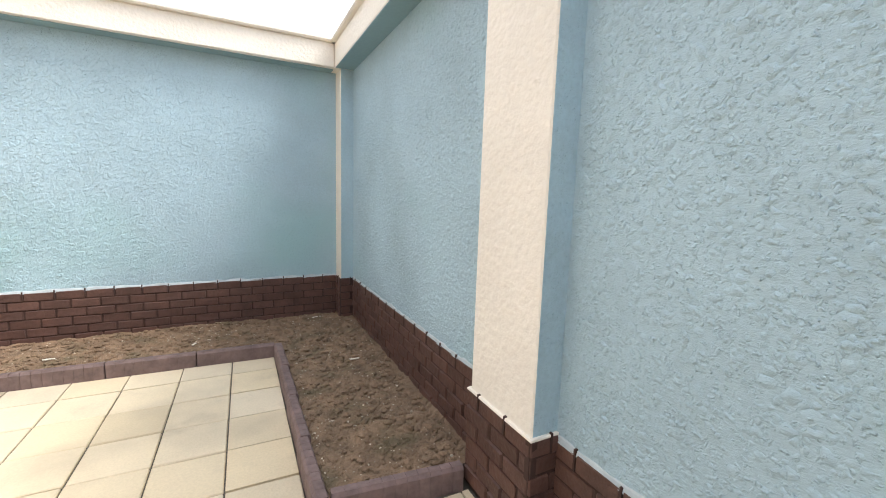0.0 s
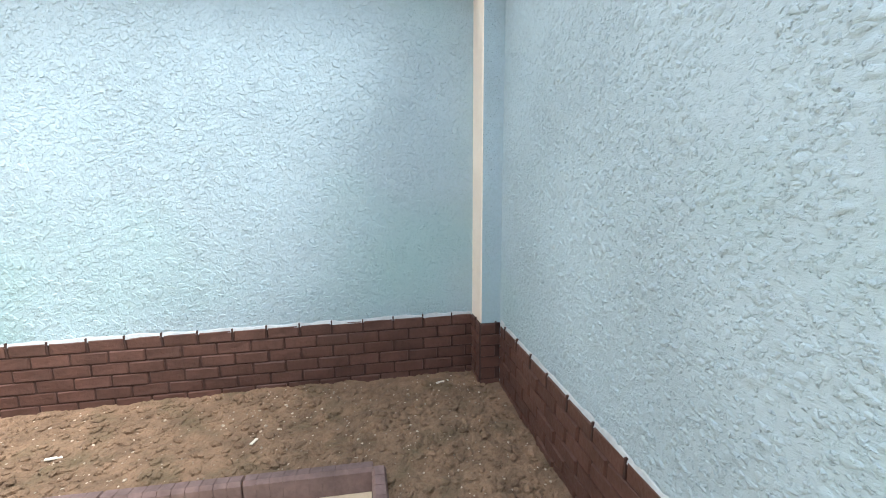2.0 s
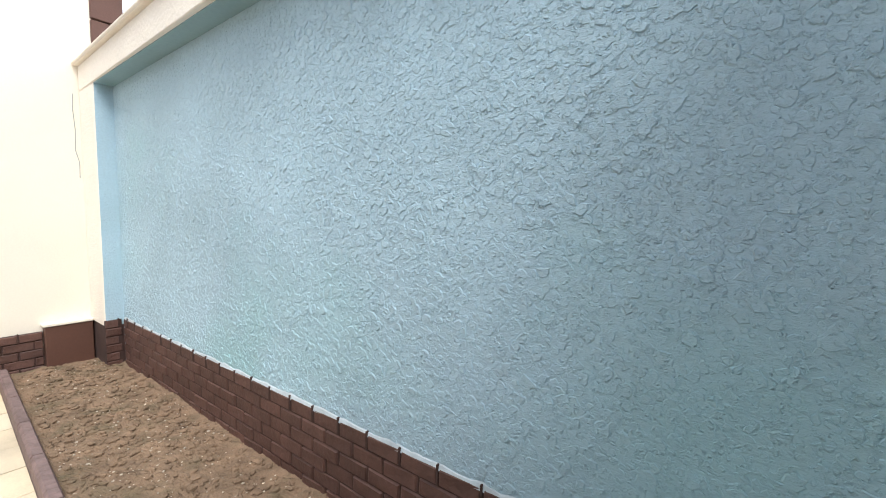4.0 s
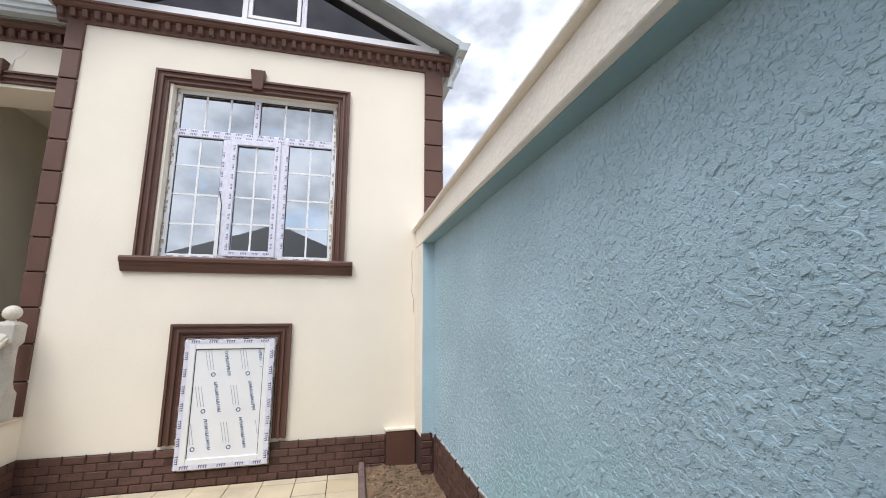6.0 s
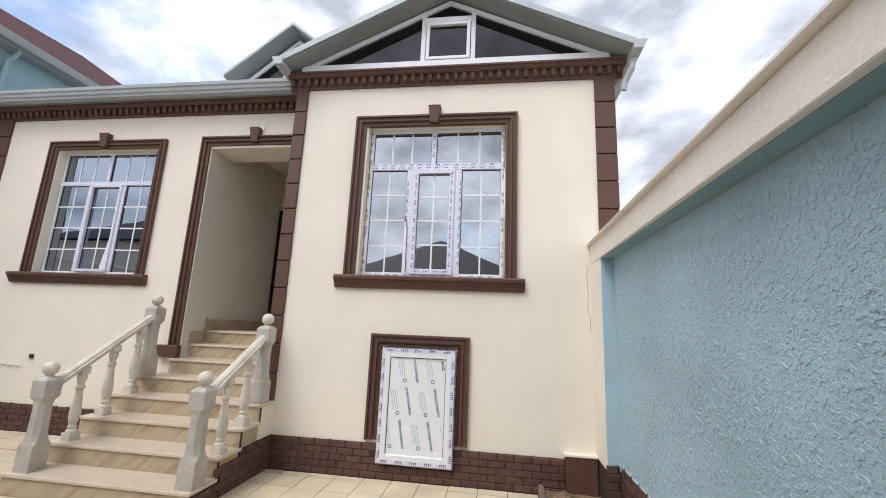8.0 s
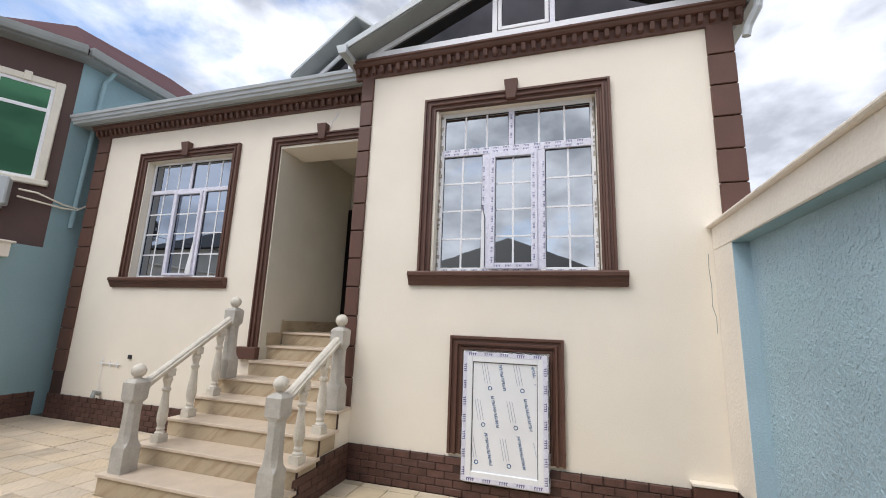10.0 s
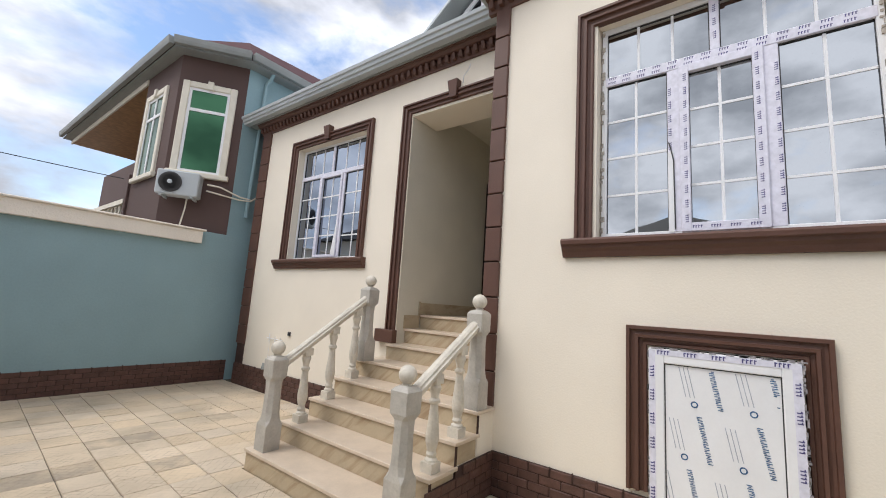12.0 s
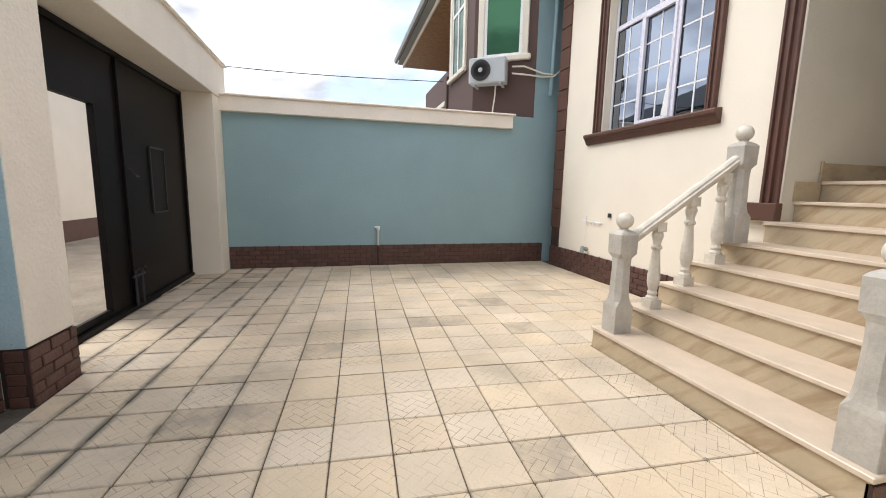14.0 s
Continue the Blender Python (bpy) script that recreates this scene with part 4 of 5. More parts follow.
gable(house, 0.10, RY, 1.99, GT, 0.462, (-2.315, -1.665, 0.59), "")
part("gable_backing", boxes(((-0.31, HY0 + 0.05, 5.0), (0.03, HY1 - 0.05, 5.06))), SOFFIT, house)
for s, ye in ((-1, HY0 - 0.10), (1, HY1 + 0.17)):
    ze = 6.12 - abs(ye - RY) * SL
    bm = bmesh.new()
    slab(bm, [(0.36, ye, ze), (0.36, RY, 6.12), (-5.0, RY, 6.12), (-5.0, ye, ze)], 0.07)
    part("roof", bm, METAL, house, "pale sheet roof slope")
    bm = bmesh.new()
    slab(bm, [(0.355, ye, ze - 0.022), (0.355, RY, 6.098), (0.05, RY, 6.098), (0.05, ye, ze - 0.022)], 0.02)
    part("soffit", bm, SOFFIT, house, "grey lined verge soffit")
    bm = bmesh.new()
    slab(bm, [(0.362, ye, ze - 0.005), (0.362, RY, 6.115), (0.375, RY, 6.115), (0.375, ye, ze - 0.005)], 0.085)
    part("barge_board", bm, METAL, house)
    bm = bmesh.new()
    o = 0.12 * s
    lo_y, hi_y = sorted((ye - 0.04 * s, ye + o))
    box(bm, (-4.9, lo_y, ze - 0.06), (0.39, hi_y, ze + 0.06))
    for v in bm.verts:
        if v.co.z < ze and abs(v.co.y - (ye + o)) < 1e-4:
            v.co.y -= 0.05 * s
    part("gutter", bevel(bm, 0.006), METAL, house, "pale grey eaves gutter")
bm = bmesh.new()
tube(bm, [(0.20, 0.30, 4.98), (0.20, 0.28, 4.85), (0.12, 0.22, 4.72), (0.10, 0.20, 4.62)], 0.04)
part("gutter_outlet", bm, METAL, house)

# rear dormer
DC, DH, DA = -4.76, 1.14, 6.58  # its middle, half width at the verge, ridge
dorm = part("dormer", boxes(((-3.5, DC - 0.94, 5.35), (-1.02, DC + 0.94, 5.66))), PVC, house, "white glazed dormer gable")
gable(dorm, -0.98, DC, 0.95, 5.70, 0.82, (DC - 0.18, DC + 0.2, 0.36), "")
for s in (-1, 1):
    zf = DA - DH * 0.80
    bm = bmesh.new()
    slab(bm, [(-0.72, DC + s * DH, zf), (-0.72, DC, DA), (-3.5, DC, DA), (-3.5, DC + s * DH, zf)], 0.05)
    part("dormer_roof", bm, METAL, dorm)
    bm = bmesh.new()
    slab(bm, [(-0.73, DC + s * (DH - 0.01), zf - 0.02), (-0.73, DC, DA - 0.02), (-1.0, DC, DA - 0.02), (-1.0, DC + s * (DH - 0.01), zf - 0.02)], 0.016)
    part("dormer_soffit", bm, SOFFIT, dorm)

# house plinths
plinth(house, (HX + 0.022, -3.93), (HX + 0.022, -0.55), 0.0, 5, lambda s, z: -2.62 < s - 3.93 < -1.73 and z > 0.16 or -2.78 < s - 3.93 < -1.58 and z > 0.42)
plinth(house, (LX + 0.022, LY0), (LX + 0.022, -5.87), 0.0, 5)
part("meter_box", boxes(((0.0, -0.545, -0.02), (0.09, -0.225, 0.405)), soft=0.005), BROWN, house, "smooth brown boxed-in foot of the wall")
part("meter_box_ledge", boxes(((0.0, -0.56, 0.405), (0.10, -0.222, 0.43)), soft=0.004), CREAM, house)

bm = bmesh.new()
tube(bm, [(0.001, -0.262, 2.44), (0.001, -0.268, 2.3), (0.001, -0.258, 2.12), (0.001, -0.265, 1.95), (0.001, -0.24, 1.84), (0.001, -0.243, 1.7)], 0.003, 5)
part("crack", bm, SOFFIT, house, "hairline crack in the render")

# boarded basement light
low = thing("basement_panel", "white panelled basement hatch in printed protective film", "hatch", (0.05, -2.17, 0.17))
PY0, PY1, PZ0, PZ1 = -2.605, -1.75, 0.175, 1.425
px = 0.09
low_frame = part("frame", boxes(((0.028, PY0, PZ0), (px, PY0 + 0.10, PZ1)), ((0.028, PY1 - 0.10, PZ0), (px, PY1, PZ1)), ((0.028, PY0 + 0.10, PZ1 - 0.10), (px - 0.001, PY1 - 0.10, PZ1)), ((0.028, PY0 + 0.10, PZ0), (px - 0.001, PY1 - 0.10, PZ0 + 0.10)), soft=0.006), PVC, low)
part("film", boxes(((px, PY0 + 0.002, PZ0 + 0.01), (px + 0.002, PY0 + 0.045, PZ1 - 0.01)), ((px, PY1 - 0.05, PZ0 + 0.01), (px + 0.002, PY1 - 0.002, PZ1 - 0.01)), ((px, PY0 + 0.05, PZ1 - 0.045), (px + 0.0018, PY1 - 0.05, PZ1 - 0.005)), ((px, PY0 + 0.05, PZ0 + 0.005), (px + 0.0018, PY1 - 0.05, PZ0 + 0.05))), FILM, low, "torn lilac printed film")
part("panel", boxes(((0.04, PY0 + 0.095, PZ0 + 0.095), (px - 0.018, PY1 - 0.095, PZ1 - 0.095)), soft=0.003), PVC, low)
part("seal", boxes(((px - 0.018, PY0 + 0.10, PZ0 + 0.10), (px - 0.015, PY0 + 0.107, PZ1 - 0.10)), ((px - 0.018, PY1 - 0.107, PZ0 + 0.10), (px - 0.015, PY1 - 0.10, PZ1 - 0.10)), ((px - 0.018, PY0 + 0.107, PZ1 - 0.107), (px - 0.015, PY1 - 0.107, PZ1 - 0.10))), PLASTIC, low)
rnd = random.Random(9)
marks = bmesh.new()
for at, axis, lo_, hi_ in ((PY0 + 0.024, "z", PZ0, PZ1), (PY1 - 0.026, "z", PZ0, PZ1), (PZ1 - 0.025, "y", PY0, PY1), (PZ0 + 0.028, "y", PY0, PY1)):
    s = lo_ + 0.06
    while s < hi_ - 0.1:
        for k in range(4):
            c = s + k * 0.021
            if axis == "z":
                box(marks, (px + 0.002, at - 0.014, c), (px + 0.0035, at + 0.014, c + 0.007))
                box(marks, (px + 0.002, at + 0.005, c + 0.007), (px + 0.0035, at + 0.012, c + 0.015))
            else:
                box(marks, (px + 0.002, c, at - 0.014), (px + 0.0035, c + 0.007, at + 0.014))
                box(marks, (px + 0.002, c + 0.007, at + 0.005), (px + 0.0035, c + 0.015, at + 0.012))
        s += 0.165
tagged(part("film_print", marks, INK, low, "dark printed marks"), kind="stuff")
rim = bmesh.new()
for i in range(60):
    z = PZ0 + (PZ1 - PZ0) * (i + rnd.random()) / 60
    if rnd.random() < 0.75:
        box(rim, (px - 0.03, PY1 - 0.004, z), (px + 0.003, PY1 + rnd.uniform(0.002, 0.016), z + rnd.uniform(0.01, 0.05)))
    if rnd.random() < 0.35:
        box(rim, (px - 0.03, PY0 - rnd.uniform(0.002, 0.008), z), (px + 0.003, PY0 + 0.003, z + rnd.uniform(0.01, 0.04)))
for i in range(30):
    y = PY0 + (PY1 - PY0) * (i + rnd.random()) / 30
    if rnd.random() < 0.6:
        box(rim, (px - 0.03, y, PZ1 - 0.003), (px + 0.0028, y + rnd.uniform(0.01, 0.05), PZ1 + rnd.uniform(0.002, 0.012)))
tagged(part("film_rim", rim, material("grimy_film", (0.30, 0.28, 0.29), 0.8, vary=0.5, scale=40), low, "grimy torn edge of the film"), kind="stuff")
face = px - 0.0175
word, lines, ring = bmesh.new(), bmesh.new(), bmesh.new()


IY0, IY1, IZ0, IZ1 = PY0 + 0.112, PY1 - 0.112, PZ0 + 0.112, PZ1 - 0.112


def slanted(bm, y, z, length, wide, bits, lean=0.2):
    """A column of short strokes on the panel, rising and leaning; clipped to the panel's edge."""
    pick = random.Random(int(1000 * (y + 9 + z)))
    step = length / bits
    for i in range(bits):
        a = z + i * step
        for k in range(3 if bits > 3 else 1):
            half_w, up = (wide / 2, step * (0.1 + 0.3 * k)) if bits > 3 else (wide / 2, 0)
            c0 = y - (a + up - z) * lean + (pick.choice((-0.3, 0.0, 0.3)) * wide if k == 1 and bits > 3 else 0)
            thick = step * 0.16 if bits > 3 else step
            if k == 1 and bits > 3:
                half_w *= 0.5
            if c0 - half_w < IY0 or c0 + half_w > IY1 or a + up < IZ0 or a + up + thick > IZ1:
                continue
            v = box(bm, (face, c0 - half_w, a + up), (face + 0.0016, c0 + half_w, a + up + thick))
            for p in v:
                p.co.y -= (p.co.z - a - up) * lean


for row in range(-1, 4):
    for col in range(-1, 3):
        y = IY0 + 0.32 + 0.325 * col - 0.065 * row
        z = IZ1 - 0.26 - 0.355 * row
        slanted(word, y, z, 0.30, 0.030, 9)
        ry, rz = y - 0.15, z + 0.017
        if IY0 + 0.03 < ry < IY1 - 0.03 and IZ0 + 0.03 < rz < IZ1 - 0.03:
            disc, hole = ([ring.verts.new((face + 0.0016, ry + q * math.cos(g * 0.5236), rz + q * math.sin(g * 0.5236))) for g in range(12)] for q in (0.022, 0.014))
            for g in range(12):
                ring.faces.new([disc[g], disc[(g + 1) % 12], hole[(g + 1) % 12], hole[g]])
        for k in range(3):
            for seg in range(3):
                slanted(lines, y - 0.20 + k * 0.026 - seg * 0.013, z + 0.06 + seg * 0.066, 0.066, 0.005, 1)
tagged(part("panel_print", word, INK_BLUE, low, "slanting blue printed bars"), kind="stuff")
tagged(part("panel_rings", ring, INK_BLUE, low), kind="stuff")
tagged(part("panel_lines", lines, INK_GREY, low), kind="stuff")

# ---- entrance steps ----
stair = thing("entrance_steps", "beige marble entrance steps with brick-faced flank", "steps", (0.6, -4.9, 0))
SY0, SY1, RISE = -5.85, -3.91, 0.1865
FX = [1.275, 0.94, 0.62, 0.308, 0.01, -0.315, -0.635, -0.935]
core = bmesh.new()
for i in range(5):
    z = RISE * (i + 1) - 0.03
    box(core, (FX[i] - 0.34 if i < 4 else LX, SY0 + 0.02, -0.04), (FX[i] - 0.02, SY1 - 0.012, z - 0.001))
part("core", core, CREAM, stair, "cream rendered flank")
for i, x in enumerate(FX):
    y0, y1 = (SY0, SY1) if i < 5 else (-5.68, -4.17)
    z = RISE * (i + 1)
    deep = 0.345 if i < 7 else 0.12
    if i == 4:
        y1 = HY0 - 0.005
        deep = 0.47
    if i == 3:
        part("tread", boxes(((x - deep, y0, z - 0.03), (x + 0.020, HY0 + 0.01, z)), ((0.04, HY0 + 0.01, z - 0.03), (x + 0.020, y1 + 0.02, z)), soft=0.004), TREAD, stair)
    else:
        part("tread", boxes(((x - deep, y0, z - 0.03), (x + 0.020, y1 + (0.02 if i < 4 else 0), z)), soft=0.004), TREAD, stair)
    part("riser", boxes(((x - 0.022, y0 + 0.006, z - RISE + (0.0 if i else -0.012)), (x, y1 - 0.002, z - 0.0305)), soft=0.002), STONE, stair)
    if i in (1, 2, 3):
        part("riser_end", boxes(((x - 0.026, y1 - 0.002, z - RISE), (x + 0.002, y1 + 0.004, z - 0.031))), JOINT, stair)
    if i in (0, 1, 2):
        part("flank_slab", boxes(((x - 0.31, y1 - 0.010, z - RISE), (x - 0.024, y1 - 0.004, z - 0.031))), STONE, stair)
plinth(stair, (1.275, SY1 + 0.006), (HX + 0.04, SY1 + 0.006), 0.0, 5, lambda s, z: z > (0.12 if s < 0.37 else 0.32 if s < 0.70 else 0.9))


def newel_mesh(height):
    """Square cast post with hollowed corners, a cap and a ball."""
    bm = bmesh.new()
    rings = []
    for z, h, c in ((0, 0.083, 0.004), (0.23, 0.083, 0.004), (0.27, 0.076, 0.030), (0.33, 0.072, 0.040), (0.55, 0.066, 0.036), (height - 0.23, 0.068, 0.034), (height - 0.19, 0.080, 0.006), (height - 0.035, 0.082, 0.004), (height - 0.015, 0.066, 0.004), (height, 0.045, 0.012)):
        rings.append([bm.verts.new((x, y, z)) for x, y in ((h - c, -h), (h, -h + c), (h, h - c), (h - c, h), (-h + c, h), (-h, h - c), (-h, -h + c), (-h + c, -h))])
    for a, b in zip(rings, rings[1:]):
        for i in range(8):
            bm.faces.new([a[i], a[(i + 1) % 8], b[(i + 1) % 8], b[i]])
    bm.faces.new(rings[0][::-1])
    bm.faces.new(rings[-1])
    return shape("newel", bm, CAST_GREY)


ball = bmesh.new()
lathe(ball, [(0.03, -0.085), (0.038, -0.07), (0.03, -0.058)] + [(0.068 * math.sin(math.pi * k / 12), -0.068 * math.cos(math.pi * k / 12)) for k in range(2, 12)] + [(0.01, 0.0675)], (0, 0, 0), 18)
ball_me = shape("ball", ball, CAST)
bal = bmesh.new()
box(bal, (-0.055, -0.055, 0), (0.055, 0.055, 0.07))
box(bal, (-0.045, -0.045, 0.60), (0.045, 0.045, 0.67))
lathe(bal, [(0.05, 0.07), (0.05, 0.085), (0.034, 0.10), (0.042, 0.12), (0.034, 0.14), (0.05, 0.20), (0.052, 0.25), (0.043, 0.33), (0.033, 0.43), (0.031, 0.455), (0.045, 0.47), (0.045, 0.485), (0.031, 0.50), (0.036, 0.53), (0.046, 0.56), (0.048, 0.575), (0.036, 0.60)], (0, 0, 0), 14)
bal_me = shape("baluster", bal, CAST)
for tag, y, low_x, up_x, up_z, posts in (("far", -5.69, 1.165, 0.03, RISE * 5, ((0.83, 2), (0.51, 3), (0.20, 4))), ("near", -3.99, 1.17, 0.235, RISE * 4, ((0.83, 2), (0.50, 3)))):
    rail = thing("balustrade", "grey-white cast stone stair balustrade with ball-topped newels", "balustrade", (0.6, y, 0), "stair balustrades")
    for x, z, h in ((low_x, RISE, 0.86), (up_x, up_z, 0.87)):
        post = part("newel", newel_mesh(h), CAST_GREY, rail)
        post.matrix_basis = pose(x, y, z)
        b = part("ball", ball_me, CAST, rail, "", True)
        b.matrix_basis = pose(x, y, z + h + 0.076)
    za, zb = RISE + 0.74, up_z + 0.76
    slope = (zb - za) / (up_x - low_x)
    bm = bmesh.new()
    prof = [(-0.045, 0.0), (-0.05, 0.02), (-0.062, 0.03), (-0.065, 0.055), (-0.05, 0.065), (-0.045, 0.085), (-0.02, 0.10), (0.02, 0.10), (0.045, 0.085), (0.05, 0.065), (0.065, 0.055), (0.062, 0.03), (0.05, 0.02), (0.045, 0.0)]
    extrude(bm, prof, (low_x - 0.075, y, za), (up_x + 0.075, y, zb - 0.15 * abs(slope)))
    part("handrail", bm, CAST, rail)
    for x, step in posts:
        top = za + slope * (x - low_x + 0.075) + 0.01
        bb = part("baluster", bal_me, CAST, rail)
        bb.matrix_basis = pose(x, y, RISE * step) @ Matrix.Diagonal((1, 1, (top - RISE * step) / 0.67, 1))

# ---- services by the far quoin ----
pipe = thing("waste_pipe", "thin capped pipe with brackets low on the cream wall", "pipe", (LX, -8.5, 0.4))
bm = bmesh.new()
tube(bm, [(LX + 0.02, -8.68, 0.90), (LX + 0.02, -8.20, 0.89)], 0.007)
for y, z in ((-8.60, 0.98), (-8.42, 0.93), (-8.27, 0.93)):
    tube(bm, [(LX + 0.022, y, 0.84), (LX + 0.022, y, z)], 0.008)
tube(bm, [(LX + 0.012, -8.60, 0.42), (LX + 0.012, -8.60, 0.84)], 0.003)
part("tube", bm, PVC, pipe)
bm = bmesh.new()
tube(bm, [(LX + 0.02, -8.54, 0.44), (LX + 0.10, -8.54, 0.47), (LX + 0.12, -8.52, 0.39)], 0.034)
part("outlet", bm, SOFFIT, pipe)
spot = thing("cable_outlet", "small black cable outlet in the cream wall", "outlet", (LX, -8.045, 1.02))
part("plate", boxes(((LX, -8.075, 0.99), (LX + 0.025, -8.015, 1.05)), soft=0.004), PLASTIC, spot)
wire = thing("lamp_wire", "loose end of white lamp wire above the doorway", "wire", (LX, -4.9, 4.5))
bm = bmesh.new()
tube(bm, [(LX, -4.85, 4.50), (LX + 0.06, -4.80, 4.56), (LX + 0.08, -4.72, 4.60), (LX + 0.07, -4.70, 4.68)], 0.005, 6)
part("core", bm, PVC, wire)

# ---- neighbouring house to the south ----
near = thing("neighbour_house", "brown and blue two-storey house with a bay", "house", (-1, -12, 0))
P1, P2, P3 = (-0.13, DY - 0.03), (0.853, -10.71), (0.87, -12.5)
NW_BROWN = material("brown_wall_paint", (0.085, 0.048, 0.040), 0.7, vary=0.06, scale=1.5, bump=0.002)
NW_TRIM = material("ivory_trim", (0.74, 0.69, 0.58), 0.6, vary=0.06, scale=4)


def prism(bm, pts, z0, z1):
    lo, hi = [bm.verts.new((*p, z0)) for p in pts], [bm.verts.new((*p, z1)) for p in pts]
    k = len(pts)
    bm.faces.new(lo[::-1])
    bm.faces.new(hi)
    for i in range(k):
        bm.faces.new([lo[i], lo[(i + 1) % k], hi[(i + 1) % k], hi[i]])


bm = bmesh.new()
prism(bm, [(-9, DY - 0.02), (-0.135, DY - 0.02), (-0.135, -12.4), (-9, -12.4)], 2.68, 6.2)
part("wall", bm, BLUE_SMOOTH_SHADED, near, "blue flank wall")
bm = bmesh.new()
prism(bm, [(-0.132, DY - 0.024), P2, P3, (-0.132, -12.5)], 2.68, 6.2)
part("wall", bm, NW_BROWN, near, "brown bay walls")
bm = bmesh.new()
prism(bm, [(-0.6, -12.5), (0.9, -12.5), (0.9, -24), (-9, -24), (-9, -12.5)], -0.1, 2.66)
prism(bm, [(-9, -12.45), (-1.0, -12.52), (-1.0, -24), (-9, -24)], 2.66, 6.2)
part("wall", bm, NW_BROWN, near)
EAVE = [(-9, DY + 0.25), (-0.02, DY + 0.25), (1.06, -10.55), (1.1, -19.5), (-9, -19.5)]
bm = bmesh.new()
prism(bm, EAVE, 6.2, 6.24)
part("soffit", bm, SOFFIT, near)
bm = bmesh.new()
prism(bm, [(-1.0, -12.52), (0.86, -12.52), (0.86, -19.45), (-1.0, -19.45)], 6.10, 6.199)
part("porch_soffit", bm, WOOD, near, "timber-lined balcony ceiling")
part("fascia", boxes(((0.862, -19.45, 6.07), (0.90, -12.52, 6.199)), soft=0.004), NW_TRIM, near)
bm = bmesh.new()
for a, b in zip(EAVE[:4], EAVE[1:4]):
    extrude(bm, [(-0.02, 0.0), (-0.10, 0.0), (-0.12, 0.06), (-0.13, 0.14), (-0.02, 0.14)], (*a, 6.23), (*b, 6.23))
part("gutter", bm, SOFFIT, near)
bm = bmesh.new()
ridge = [(-4.0, -13.2, 8.9), (-4.0, -17, 8.9)]
verts = [bm.verts.new((*p, 6.36)) for p in EAVE]
r0, r1 = [bm.verts.new(p) for p in ridge]
hip = bm.verts.new((-0.9, -12.0, 8.0))
bm.faces.new([verts[0], verts[1], hip, r0])
bm.faces.new([verts[1], verts[2], hip])
bm.faces.new([verts[2], verts[3], r1, r0, hip])
bm.faces.new([verts[3], verts[4], r1])
bm.faces.new([verts[4], verts[0], r0, r1])
part("roof", bm, ROOF_RED, near, "maroon sheet-metal roof")


def far_window(a, b, t0, t1, z0, z1, lights):
    """Ivory-cased window on the wall from a to b, between the fractions t0 and t1 of its length."""
    a, b = Vector((*a, 0)), Vector((*b, 0))
    way = (b - a).normalized()
    out = Vector((-way.y, way.x, 0)) if Vector((-way.y, way.x, 0)).dot(Vector((4, 6, 0))) > 0 else Vector((way.y, -way.x, 0))
    L = (b - a).length
    m = Matrix((( way.x, out.x, 0, a.x), (way.y, out.y, 0, a.y), (0, 0, 1, 0), (0, 0, 0, 1)))

    def made(name, bm, mat, parent, label=""):
        bmesh.ops.transform(bm, matrix=m, verts=bm.verts[:])
        return part(name, bm, mat, parent, label)
    s0, s1 = L * t0, L * t1
    w = 0.12
    body = made("window", boxes(((s0, -0.02, z0), (s0 + w, 0.05, z1)), ((s1 - w, -0.02, z0), (s1, 0.05, z1)), ((s0 + w, -0.02, z1 - w), (s1 - w, 0.048, z1)), soft=0.012), NW_TRIM, near, "ivory window surround")
    made("sill", boxes(((s0 - 0.06, 0.0, z0 - 0.10), (s1 + 0.06, 0.09, z0)), soft=0.015), NW_TRIM, body)
    mid = (s0 + s1) / 2
    made("keystone", boxes(((mid - 0.05, 0.03, z1 - 0.13), (mid + 0.05, 0.08, z1 + 0.04)), soft=0.008), NW_TRIM, body)
    a0, a1, c0, c1 = s0 + w, s1 - w, z0, z1 - w
    made("frame", boxes(((a0, -0.01, c0), (a0 + 0.05, 0.02, c1)), ((a1 - 0.05, -0.01, c0), (a1, 0.02, c1)), ((a0, -0.01, c0), (a1, 0.019, c0 + 0.05)), ((a0, -0.01, c1 - 0.05), (a1, 0.019, c1)), ((a0 + 0.05, -0.01, c0 + (c1 - c0) * 0.72), (a1 - 0.05, 0.022, c0 + (c1 - c0) * 0.72 + 0.06)), *([((mid - 0.03, -0.01, c0), (mid + 0.03, 0.021, c1))] if lights > 1 else [])), PVC, body)
    made("pane", boxes(((a0 + 0.02, 0.0, c0 + 0.02), (a1 - 0.02, 0.006, c0 + (c1 - c0) * 0.72 + 0.02))), GLASS_GREEN, body, "green mirror glass")
    made("pane", boxes(((a0 + 0.02, 0.0, c0 + (c1 - c0) * 0.72 + 0.04), (a1 - 0.02, 0.006, c1 - 0.02))), GLASS_GREEN, body, "green mirror glass")


far_window(P1, P2, 0.13, 0.93, 3.86, 5.68, 1)
far_window(P2, P3, 0.26, 0.88, 3.86, 5.68, 2)
bm = bmesh.new()
tube(bm, [(-0.52, DY + 0.22, 6.25), (-0.52, DY + 0.12, 6.12), (-0.48, DY + 0.05, 6.0), (-0.42, DY + 0.05, 3.12)], 0.038, 10)
part("downpipe", bm, BLUE_SMOOTH_SHADED, near, "blue-painted downpipe")
bal_row = bmesh.new()
for i in range(12):
    lathe(bal_row, [(0.05, 0), (0.03, 0.1), (0.06, 0.3), (0.03, 0.6), (0.05, 0.7)], (0.85, -13.0 - i * 0.28, 2.66), 6)
box(bal_row, (0.76, -16.5, 3.36), (0.94, -12.6, 3.46))
